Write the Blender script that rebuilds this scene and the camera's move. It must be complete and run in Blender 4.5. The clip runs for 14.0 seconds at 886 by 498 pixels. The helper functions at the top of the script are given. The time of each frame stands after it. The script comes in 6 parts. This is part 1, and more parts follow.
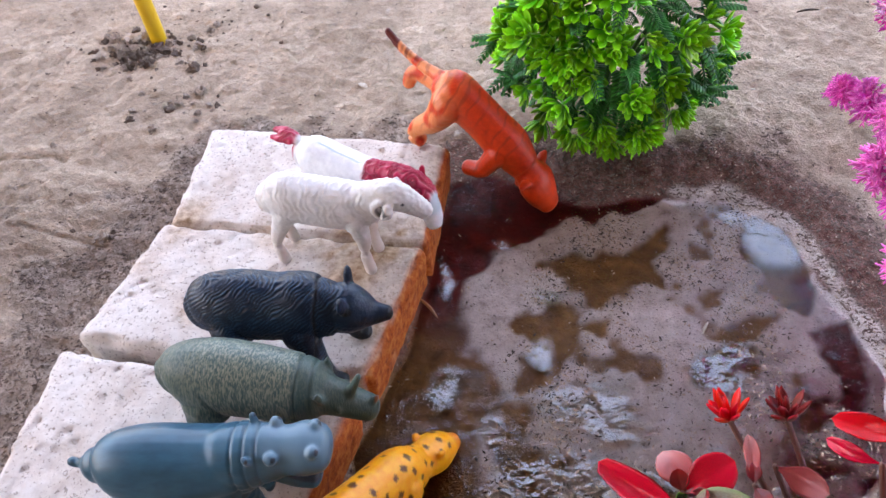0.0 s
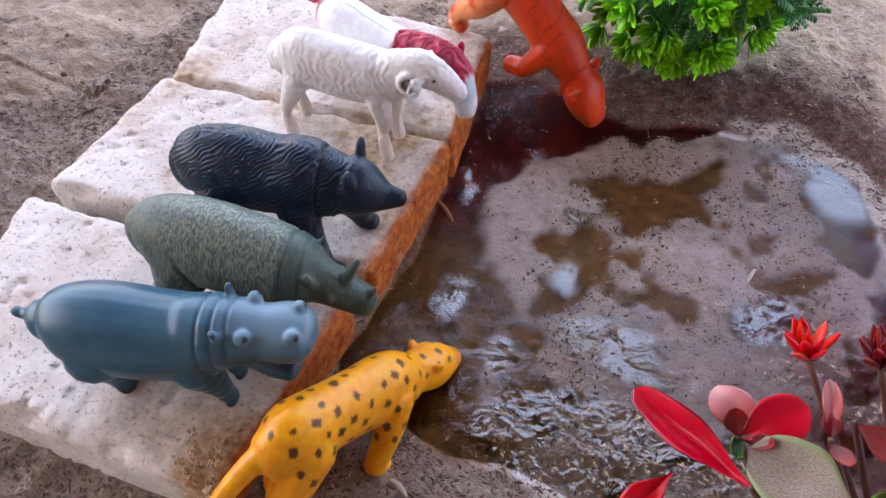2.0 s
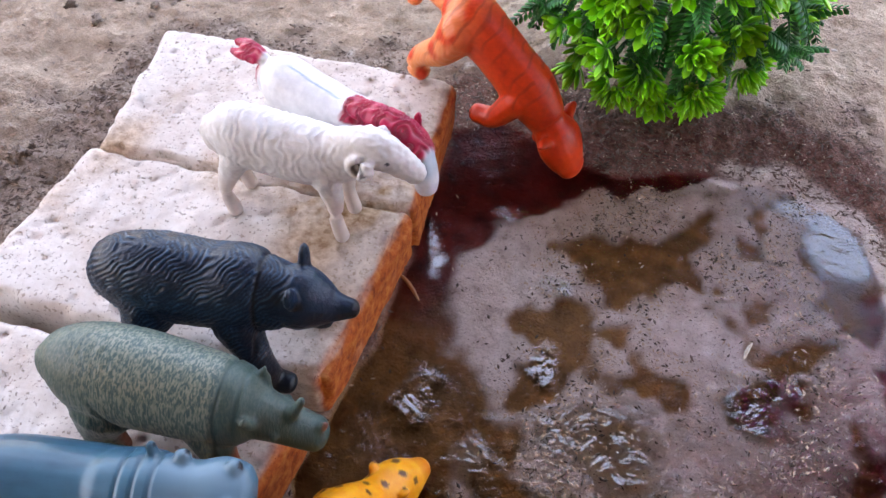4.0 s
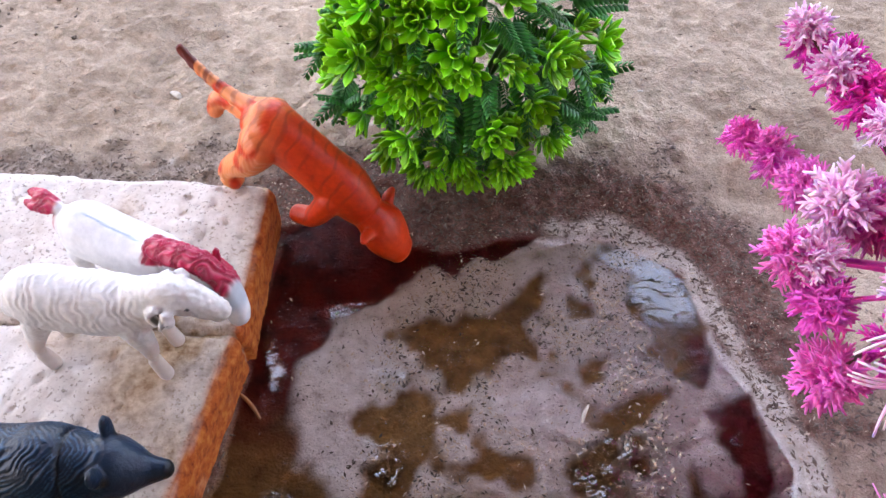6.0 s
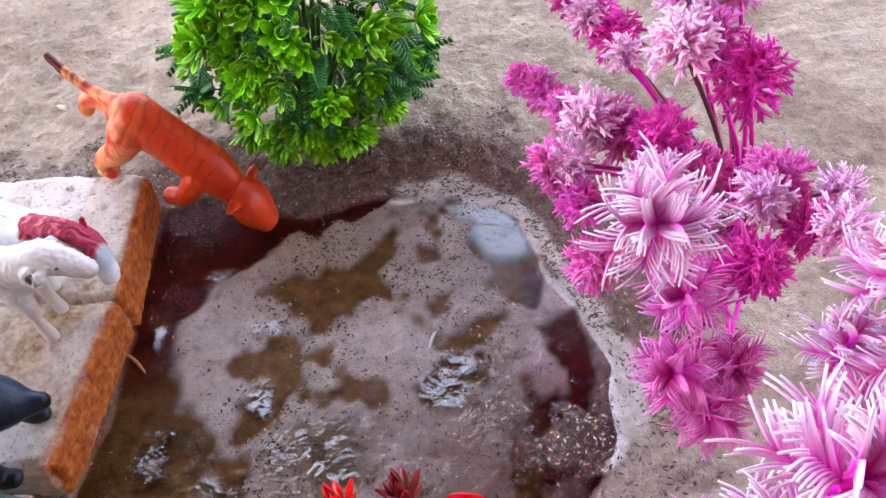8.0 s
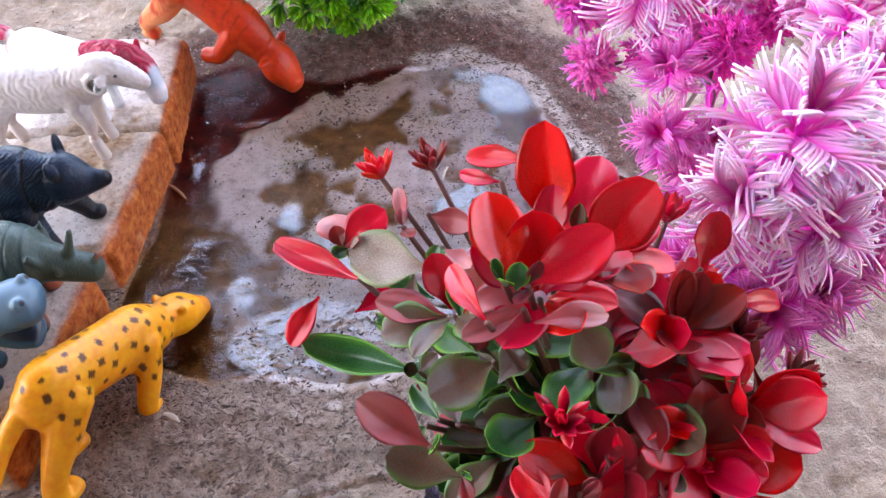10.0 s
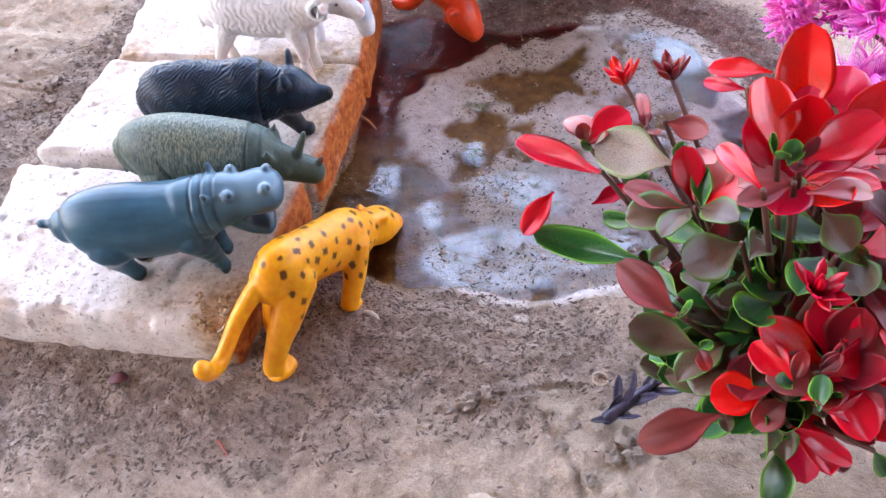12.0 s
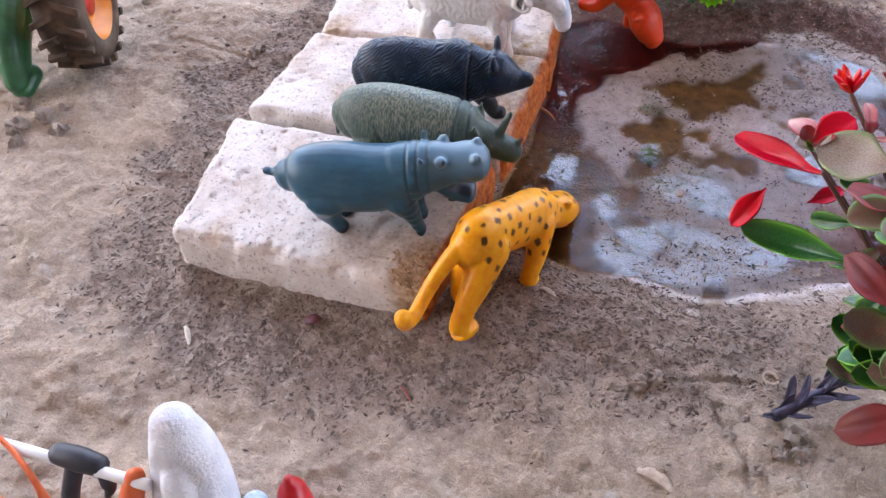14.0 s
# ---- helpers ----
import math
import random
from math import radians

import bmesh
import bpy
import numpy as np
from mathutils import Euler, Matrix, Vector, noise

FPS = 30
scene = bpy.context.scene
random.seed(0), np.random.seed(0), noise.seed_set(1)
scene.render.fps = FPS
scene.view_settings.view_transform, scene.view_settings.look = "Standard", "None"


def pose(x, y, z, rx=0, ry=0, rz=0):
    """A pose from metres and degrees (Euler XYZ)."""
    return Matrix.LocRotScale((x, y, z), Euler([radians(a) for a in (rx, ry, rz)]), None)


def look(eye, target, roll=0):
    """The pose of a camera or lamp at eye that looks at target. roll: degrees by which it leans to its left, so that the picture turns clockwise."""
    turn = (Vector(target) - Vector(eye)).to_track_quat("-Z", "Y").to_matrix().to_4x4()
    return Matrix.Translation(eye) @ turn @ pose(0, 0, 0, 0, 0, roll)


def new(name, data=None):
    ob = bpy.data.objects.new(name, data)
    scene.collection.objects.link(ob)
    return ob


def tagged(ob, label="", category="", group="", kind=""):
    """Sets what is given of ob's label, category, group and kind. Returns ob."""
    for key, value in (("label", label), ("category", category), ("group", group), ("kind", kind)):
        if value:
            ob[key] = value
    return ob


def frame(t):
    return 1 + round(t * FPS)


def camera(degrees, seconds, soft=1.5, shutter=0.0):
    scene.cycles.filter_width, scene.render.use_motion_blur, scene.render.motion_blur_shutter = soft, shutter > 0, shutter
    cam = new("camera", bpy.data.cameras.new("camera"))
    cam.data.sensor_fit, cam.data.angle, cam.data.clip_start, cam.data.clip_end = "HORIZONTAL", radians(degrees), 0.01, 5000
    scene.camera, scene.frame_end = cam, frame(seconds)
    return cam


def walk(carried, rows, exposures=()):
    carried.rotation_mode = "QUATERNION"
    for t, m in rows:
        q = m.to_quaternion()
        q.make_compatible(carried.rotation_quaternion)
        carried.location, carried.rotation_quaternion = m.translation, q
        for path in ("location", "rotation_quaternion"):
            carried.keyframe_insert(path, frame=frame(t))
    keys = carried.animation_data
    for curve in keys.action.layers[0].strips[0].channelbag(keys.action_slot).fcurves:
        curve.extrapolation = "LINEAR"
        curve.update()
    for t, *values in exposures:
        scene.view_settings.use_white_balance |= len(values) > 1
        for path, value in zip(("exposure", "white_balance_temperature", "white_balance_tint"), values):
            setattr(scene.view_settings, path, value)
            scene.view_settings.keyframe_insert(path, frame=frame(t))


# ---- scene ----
cam = camera(56.4, 14.0)
PATH = [
    (0, (0.027, 0.019, 0.49), (-0.15, 1.347, -0.995), -4.0),
    (0.5, (0.031, 0.024, 0.485), (-0.132, 1.351, -1.002), -3.5),
    (1, (0.033, 0.035, 0.458), (-0.177, 1.302, -1.074), -1.2),
    (1.5, (0.024, 0.04, 0.43), (-0.173, 1.295, -1.115), 1.6),
    (2, (0.017, 0.039, 0.417), (-0.169, 1.265, -1.153), 3.3),
    (2.2, (0.013, 0.037, 0.415), (-0.173, 1.251, -1.163), 3.5),
    (4.3, (0.015, 0.151, 0.419), (-0.118, 1.303, -1.21), 2.3),
    (4.5, (0.02, 0.165, 0.405), (-0.116, 1.308, -1.23), 1.7),
    (5, (0.027, 0.195, 0.394), (-0.092, 1.333, -1.246), 0.6),
    (5.5, (0.046, 0.201, 0.415), (-0.033, 1.349, -1.221), -0.8),
    (6, (0.075, 0.179, 0.458), (0.1, 1.358, -1.157), -0.0),
    (6.5, (0.096, 0.151, 0.487), (0.137, 1.358, -1.107), -0.3),
    (7, (0.132, 0.143, 0.494), (0.207, 1.352, -1.098), -0.5),
    (7.2, (0.139, 0.137, 0.501), (0.211, 1.349, -1.089), -1.5),
    (9.3, (0.149, -0.015, 0.447), (0.321, 1.25, -1.092), -2.2),
    (9.5, (0.145, -0.027, 0.449), (0.308, 1.244, -1.086), -2.5),
    (10, (0.117, -0.058, 0.442), (0.245, 1.221, -1.089), -2.0),
    (10.5, (0.096, -0.079, 0.426), (0.199, 1.192, -1.115), -1.1),
    (11, (0.08, -0.099, 0.428), (0.152, 1.182, -1.107), -1.4),
    (11.5, (0.062, -0.113, 0.43), (0.076, 1.179, -1.097), -2.0),
    (12, (0.038, -0.115, 0.437), (-0.015, 1.184, -1.082), -3.4),
    (12.5, (0.018, -0.117, 0.436), (-0.077, 1.181, -1.082), -3.4),
    (13, (-0.002, -0.124, 0.446), (-0.143, 1.186, -1.059), -2.8),
    (13.5, (-0.026, -0.149, 0.445), (-0.253, 1.143, -1.064), -2.9),
    (14, (-0.026, -0.157, 0.45), (-0.281, 1.144, -1.047), -3.2),
]
walk(cam, [(t, look(eye, target, roll)) for t, eye, target, roll in PATH], [(0.0, 3.6, 7900, 20.0), (7.2, 3.7, 8100, 20.0), (9.3, 3.95, 7700, 20.0), (11.5, 4.25, 7600, 20.0), (14.0, 3.8, 7900, 20.0)])

# ---- world, sun, exposure ----
SUN_EL, SUN_AZ = 70.0, -140.0
world = bpy.data.worlds.new("sky")
scene.world = world
world.use_nodes = True
wn = world.node_tree
wn.nodes.clear()
sky = wn.nodes.new("ShaderNodeTexSky")
sky.sky_type = "NISHITA"
sky.sun_disc = False
sky.sun_elevation, sky.sun_rotation = radians(SUN_EL), radians(SUN_AZ)
sky.dust_density, sky.air_density = 3.0, 1.0
back = wn.nodes.new("ShaderNodeBackground")
back.inputs["Strength"].default_value = 0.15
wout = wn.nodes.new("ShaderNodeOutputWorld")
wn.links.new(sky.outputs[0], back.inputs[0])
wn.links.new(back.outputs[0], wout.inputs[0])
sun_data = bpy.data.lights.new("sun", "SUN")
sun_data.energy, sun_data.angle, sun_data.color = 4.0, radians(3), (1.0, 0.95, 0.88)
sun = new("sun", sun_data)
_a, _e = radians(SUN_AZ), radians(SUN_EL)
sun.matrix_world = look((0, 0, 0), (-math.sin(_a) * math.cos(_e), -math.cos(_a) * math.cos(_e), -math.sin(_e)))
scene.view_settings.exposure = 0.0


# ---- material helpers ----
def material(name, rough=0.6, spec=0.5, coat=0.0):
    m = bpy.data.materials.new(name)
    m.use_nodes = True
    b = m.node_tree.nodes["Principled BSDF"]
    b.inputs["Roughness"].default_value = rough
    b.inputs["Specular IOR Level"].default_value = spec
    b.inputs["Coat Weight"].default_value = coat
    return m, m.node_tree, b


def node(nt, kind, **values):
    n = nt.nodes.new(kind)
    for key, value in values.items():
        n.inputs[key.replace("_", " ")].default_value = value
    return n


def coords(nt, scale=(1, 1, 1), turn=(0, 0, 0)):
    tc = nt.nodes.new("ShaderNodeTexCoord")
    mp = nt.nodes.new("ShaderNodeMapping")
    mp.inputs["Scale"].default_value = scale
    mp.inputs["Rotation"].default_value = [radians(a) for a in turn]
    nt.links.new(tc.outputs["Object"], mp.inputs["Vector"])
    return mp.outputs[0]


def noise_tex(nt, scale, detail=4.0, rough=0.55, vec=None, distort=0.0):
    n = node(nt, "ShaderNodeTexNoise", Scale=scale, Detail=detail, Roughness=rough, Distortion=distort)
    nt.links.new(vec or coords(nt), n.inputs["Vector"])
    return n.outputs["Fac"]


def ramp(nt, fac, *stops):
    r = nt.nodes.new("ShaderNodeValToRGB")
    els = r.color_ramp.elements
    while len(els) < len(stops):
        els.new(0.5)
    for e, (p, c) in zip(els, stops):
        e.position = p
        e.color = (*c, 1) if len(c) == 3 else c
    nt.links.new(fac, r.inputs[0])
    return r.outputs[0]


def blend(nt, fac, a, b, mode="MIX"):
    m = nt.nodes.new("ShaderNodeMix")
    m.data_type, m.blend_type = "RGBA", mode
    for sock, v in ((m.inputs[0], fac), (m.inputs[6], a), (m.inputs[7], b)):
        if isinstance(v, (int, float)):
            sock.default_value = v
        elif isinstance(v, tuple):
            sock.default_value = (*v, 1)
        else:
            nt.links.new(v, sock)
    return m.outputs[2]


def mask(nt, name):
    a = nt.nodes.new("ShaderNodeAttribute")
    a.attribute_name = name
    return a.outputs["Fac"]


def maths(nt, op, a, b=0.0):
    m = nt.nodes.new("ShaderNodeMath")
    m.operation = op
    for sock, v in zip(m.inputs, (a, b)):
        if isinstance(v, (int, float)):
            sock.default_value = v
        else:
            nt.links.new(v, sock)
    return m.outputs[0]


def bump(nt, bsdf, height, strength=0.5, dist=0.001):
    b = nt.nodes.new("ShaderNodeBump")
    b.inputs["Strength"].default_value, b.inputs["Distance"].default_value = strength, dist
    nt.links.new(height, b.inputs["Height"])
    nt.links.new(b.outputs[0], bsdf.inputs["Normal"])


def plain(name, dark, light, scale=60.0, rough=0.5, spec=0.5, bumps=0.0, bscale=300.0, coat=0.0, sss=0.0):
    m, nt, b = material(name, rough, spec, coat)
    nt.links.new(ramp(nt, noise_tex(nt, scale), (0.3, dark), (0.7, light)), b.inputs["Base Color"])
    if bumps:
        bump(nt, b, noise_tex(nt, bscale, 5), bumps, 0.001)
    if sss:
        b.inputs["Subsurface Weight"].default_value = sss
        b.inputs["Subsurface Radius"].default_value = (0.004, 0.002, 0.001)
    return m


# ---- materials ----
def ground_material():
    m, nt, b = material("clay_soil", 0.85, 0.18)
    big = noise_tex(nt, 9, 6, 0.6)
    fine = noise_tex(nt, 170, 6, 0.7)
    grit = noise_tex(nt, 520, 3, 0.7)
    dry = ramp(nt, big, (0.28, (0.29, 0.212, 0.155)), (0.5, (0.415, 0.315, 0.237)), (0.72, (0.53, 0.418, 0.322)))
    dry = blend(nt, 0.26, dry, ramp(nt, noise_tex(nt, 42, 5, 0.65), (0.32, (0.22, 0.2, 0.19)), (0.68, (0.74, 0.74, 0.74))), "OVERLAY")
    dry = blend(nt, 0.4, dry, ramp(nt, fine, (0.3, (0.25, 0.25, 0.25)), (0.7, (0.75, 0.75, 0.75))), "OVERLAY")
    dry = blend(nt, ramp(nt, grit, (0.66, (0, 0, 0)), (0.72, (0.5, 0.5, 0.5))), dry, (0.07, 0.05, 0.04))
    speck = noise_tex(nt, 1100, 2, 0.6)
    dry = blend(nt, 0.24, dry, ramp(nt, speck, (0.36, (0.2, 0.2, 0.2)), (0.64, (0.78, 0.78, 0.78))), "OVERLAY")
    mud = ramp(nt, fine, (0.25, (0.042, 0.014, 0.01)), (0.5, (0.14, 0.062, 0.046)), (0.75, (0.28, 0.17, 0.135)))
    damp = ramp(nt, fine, (0.25, (0.105, 0.074, 0.06)), (0.5, (0.25, 0.188, 0.153)), (0.75, (0.41, 0.325, 0.277)))
    damp = blend(nt, mask(nt, "rust"), damp, mud)
    damp = blend(nt, ramp(nt, speck, (0.6, (0, 0, 0)), (0.68, (0.6, 0.6, 0.6))), damp, (0.26, 0.19, 0.15))
    soil = blend(nt, mask(nt, "wet"), dry, damp)
    silt = ramp(nt, noise_tex(nt, 90, 6, 0.65), (0.25, (0.27, 0.21, 0.185)), (0.44, (0.57, 0.515, 0.5)), (0.72, (0.74, 0.7, 0.7)))
    silt = blend(nt, ramp(nt, grit, (0.6, (0, 0, 0)), (0.68, (0.75, 0.75, 0.75))), silt, (0.05, 0.03, 0.02))
    ochre = ramp(nt, noise_tex(nt, 70, 5), (0.3, (0.1, 0.045, 0.012)), (0.7, (0.27, 0.14, 0.045)))
    red = ramp(nt, noise_tex(nt, 60, 5), (0.3, (0.04, 0.0015, 0.001)), (0.7, (0.15, 0.009, 0.005)))
    deep = blend(nt, mask(nt, "red"), ochre, red)
    floor = blend(nt, mask(nt, "silt"), deep, silt)
    col = blend(nt, mask(nt, "pond"), soil, floor)
    col = blend(nt, mask(nt, "crust"), col, ramp(nt, fine, (0.3, (0.4, 0.34, 0.29)), (0.7, (0.66, 0.6, 0.54))))
    nt.links.new(col, b.inputs["Base Color"])
    nt.links.new(maths(nt, "SUBTRACT", 0.88, maths(nt, "MULTIPLY", mask(nt, "wet"), 0.22)), b.inputs["Roughness"])
    lumps = maths(nt, "MULTIPLY", noise_tex(nt, 75, 4, 0.6), maths(nt, "SUBTRACT", 1.6, mask(nt, "pond")))
    bump(nt, b, maths(nt, "ADD", lumps, maths(nt, "ADD", maths(nt, "MULTIPLY", fine, 0.7), maths(nt, "MULTIPLY", grit, 0.5))), 1.0, 0.004)
    return m


def water_material():
    m, nt, b = material("pond_water")
    nt.nodes.remove(b)
    out = nt.nodes["Material Output"]
    tr = nt.nodes.new("ShaderNodeBsdfTransparent")
    nt.links.new(ramp(nt, noise_tex(nt, 14, 3), (0.35, (0.96, 0.92, 0.89)), (0.65, (0.99, 0.98, 0.97))), tr.inputs[0])
    gl = nt.nodes.new("ShaderNodeBsdfGlossy")
    # mask 'open' raises the index in set patches to bring out sky gleam
    clear = maths(nt, "ADD", mask(nt, "open"), maths(nt, "MULTIPLY", noise_tex(nt, 48, 5, 0.65, coords(nt, (0.7, 1.3, 1)), 1.2), 0.9))
    clear = ramp(nt, clear, (0.5, (0, 0, 0)), (0.72, (0.35, 0.35, 0.35)), (1.0, (1, 1, 1)))
    nt.links.new(maths(nt, "SUBTRACT", 0.1, maths(nt, "MULTIPLY", clear, 0.095)), gl.inputs["Roughness"])
    fr = nt.nodes.new("ShaderNodeFresnel")
    nt.links.new(maths(nt, "ADD", 1.14, maths(nt, "MULTIPLY", clear, 1.0)), fr.inputs["IOR"])
    bp = nt.nodes.new("ShaderNodeBump")
    bp.inputs["Strength"].default_value, bp.inputs["Distance"].default_value = 0.4, 0.005
    nt.links.new(noise_tex(nt, 45, 3, 0.5, None, 1.6), bp.inputs["Height"])
    nt.links.new(bp.outputs[0], gl.inputs["Normal"])
    nt.links.new(bp.outputs[0], fr.inputs["Normal"])
    mx = nt.nodes.new("ShaderNodeMixShader")
    nt.links.new(fr.outputs[0], mx.inputs[0])
    nt.links.new(tr.outputs[0], mx.inputs[1])
    nt.links.new(gl.outputs[0], mx.inputs[2])
    nt.links.new(mx.outputs[0], out.inputs["Surface"])
    return m


def brick_material():
    m, nt, b = material("pale_fired_brick", 0.85, 0.25)
    n1, n2, n3 = noise_tex(nt, 22, 6, 0.6), noise_tex(nt, 160, 5, 0.65), noise_tex(nt, 420, 3, 0.6)
    col = ramp(nt, n1, (0.25, (0.44, 0.35, 0.29)), (0.45, (0.6, 0.53, 0.475)), (0.75, (0.68, 0.635, 0.59)))
    col = blend(nt, 0.35, col, ramp(nt, n2, (0.3, (0.3, 0.3, 0.3)), (0.7, (0.7, 0.7, 0.7))), "OVERLAY")
    col = blend(nt, ramp(nt, n3, (0.59, (0, 0, 0)), (0.63, (0.6, 0.6, 0.6))), col, (0.2, 0.15, 0.12))
    stain = ramp(nt, n2, (0.3, (0.16, 0.022, 0.006)), (0.5, (0.38, 0.085, 0.016)), (0.75, (0.55, 0.2, 0.05)))
    col = blend(nt, mask(nt, "stain"), col, stain)
    col = blend(nt, mask(nt, "worn"), col, ramp(nt, n2, (0.35, (0.2, 0.1, 0.04)), (0.65, (0.55, 0.4, 0.27))))
    nt.links.new(col, b.inputs["Base Color"])
    bump(nt, b, maths(nt, "SUBTRACT", n2, maths(nt, "MULTIPLY", ramp(nt, n3, (0.64, (0, 0, 0)), (0.7, (1, 1, 1))), 0.8)), 0.6, 0.0015)
    return m


def toy_material(name, base, low, other=None, rough=0.42, grain=(300, 300, 300), turn=(0, 0, 0), strength=0.2, dist=0.0006, accent=None, hatch=None, spec=0.35):
    """Moulded vinyl: base colour, a darker wash in it, mask 'tone' towards the second colour and mask 'mark' towards the accent."""
    m, nt, b = material(name, rough, spec)
    n1 = noise_tex(nt, 38, 5)
    col = ramp(nt, n1, (0.3, low), (0.65, base))
    grain_fac = noise_tex(nt, 1.0, 3, 0.6, coords(nt, grain, turn))
    col = blend(nt, 0.3, col, ramp(nt, grain_fac, (0.35, (0.25, 0.25, 0.25)), (0.65, (0.72, 0.72, 0.72))), "OVERLAY")
    if hatch:
        scales, turns, low_c, high_c = hatch
        grain_fac = noise_tex(nt, 1.0, 2, 0.5, coords(nt, scales, turns), 0.6)
        col = blend(nt, ramp(nt, grain_fac, (0.42, (0, 0, 0)), (0.6, (1, 1, 1))), low_c, high_c)
    if other:
        col = blend(nt, mask(nt, "tone"), col, other)
    if accent:
        col = blend(nt, mask(nt, "mark"), col, accent)
    nt.links.new(col, b.inputs["Base Color"])
    bump(nt, b, grain_fac, strength, dist)
    return m


def leaf_material(name, base, low, tip=None, rough=0.35, trans=0.25, vary=0.25):
    m, nt, b = material(name, rough, 0.4)
    oi = nt.nodes.new("ShaderNodeObjectInfo")
    isl = nt.nodes.new("ShaderNodeNewGeometry")
    n1 = noise_tex(nt, 55, 4)
    col = ramp(nt, n1, (0.38, low), (0.62, base))
    if tip:
        col = blend(nt, mask(nt, "tip"), col, tip)
    hsv = nt.nodes.new("ShaderNodeHueSaturation")
    rnd = maths(nt, "ADD", maths(nt, "MULTIPLY", oi.outputs["Random"], 0.6), maths(nt, "MULTIPLY", isl.outputs["Random Per Island"], 0.4))
    nt.links.new(maths(nt, "ADD", 1.0 - vary, maths(nt, "MULTIPLY", rnd, 2 * vary)), hsv.inputs["Value"])
    nt.links.new(maths(nt, "ADD", 0.49, maths(nt, "MULTIPLY", rnd, 0.02)), hsv.inputs["Hue"])
    nt.links.new(col, hsv.inputs["Color"])
    nt.links.new(hsv.outputs[0], b.inputs["Base Color"])
    b.inputs["Subsurface Weight"].default_value = trans
    b.inputs["Subsurface Radius"].default_value = (0.003, 0.002, 0.001)
    bump(nt, b, noise_tex(nt, 160, 4), 0.15, 0.001)
    return m


M_GROUND, M_WATER, M_BRICK = ground_material(), water_material(), brick_material()
M_CHIP_DARK = plain("dark_humus", (0.02, 0.012, 0.008), (0.06, 0.036, 0.022), 200, 0.7)
M_CHIP_PALE = plain("straw", (0.34, 0.24, 0.17), (0.56, 0.45, 0.35), 200, 0.7)
M_CLOD = plain("dry_clod", (0.26, 0.2, 0.16), (0.42, 0.34, 0.29), 120, 0.9, 0.3, 0.7, 350)
M_CLOD_DAMP = plain("damp_clod", (0.07, 0.045, 0.034), (0.19, 0.135, 0.105), 120, 0.75, 0.4, 0.7, 350)


# ---- shape helpers ----
def lattice(ix, iy, seed):
    return np.modf(np.abs(np.sin(ix * 127.1 + iy * 311.7 + seed * 74.7) * 43758.5453))[0]


def vnoise(x, y, seed=0):
    ix, iy = np.floor(x), np.floor(y)
    fx, fy = x - ix, y - iy
    fx, fy = fx * fx * (3 - 2 * fx), fy * fy * (3 - 2 * fy)
    a, b = lattice(ix, iy, seed), lattice(ix + 1, iy, seed)
    c, d = lattice(ix, iy + 1, seed), lattice(ix + 1, iy + 1, seed)
    return (a + (b - a) * fx) * (1 - fy) + (c + (d - c) * fx) * fy - 0.5


def fbm(x, y, scale, seed=0, octaves=3):
    out, amp = 0, 1.0
    for k in range(octaves):
        out = out + amp * vnoise(x / scale * 2 ** k, y / scale * 2 ** k, seed + 3 * k)
        amp *= 0.5
    return out


def smooth(a, b, v):
    k = np.clip((v - a) / (b - a), 0, 1)
    return k * k * (3 - 2 * k)


def inside_distance(x, y, poly):
    """Distance to the outline, positive inside."""
    d = np.full(x.shape, 1e9)
    within = np.zeros(x.shape, bool)
    for (ax, ay), (bx, by) in zip(poly, poly[1:] + poly[:1]):
        ex, ey = bx - ax, by - ay
        t = np.clip(((x - ax) * ex + (y - ay) * ey) / (ex * ex + ey * ey), 0, 1)
        d = np.minimum(d, np.hypot(x - ax - t * ex, y - ay - t * ey))
        if by != ay:
            within ^= ((ay > y) != (by > y)) & (x < (bx - ax) * (y - ay) / (by - ay) + ax)
    return np.where(within, d, -d)


def mesh_of(name, verts, faces, mat=None, flat=False):
    me = bpy.data.meshes.new(name)
    me.from_pydata([tuple(v) for v in verts], [], faces)
    if not flat:
        me.polygons.foreach_set("use_smooth", [True] * len(me.polygons))
    if mat:
        me.materials.append(mat)
    me.update()
    return me


def set_mask(me, name, values):
    at = me.attributes.new(name, "FLOAT", "POINT")
    at.data.foreach_set("value", np.asarray(values, dtype=np.float32).ravel())


def part(name, me, parent=None, label="", m=None):
    ob = new(name, me)
    if parent:
        ob.parent = parent
    if m is not None:
        ob.matrix_basis = m
    if label:
        ob["label"] = label
    return ob


def catmull(rows, per):
    rows = np.array(rows, float)
    ext = np.vstack([2 * rows[0] - rows[1], rows, 2 * rows[-1] - rows[-2]])
    out = []
    for i in range(1, len(ext) - 2):
        p0, p1, p2, p3 = ext[i - 1:i + 3]
        for k in range(per):
            t = k / per
            out.append(0.5 * (2 * p1 + (p2 - p0) * t + (2 * p0 - 5 * p1 + 4 * p2 - p3) * t * t + (3 * p1 - p0 - 3 * p2 + p3) * t ** 3))
    out.append(rows[-1])
    return np.array(out)


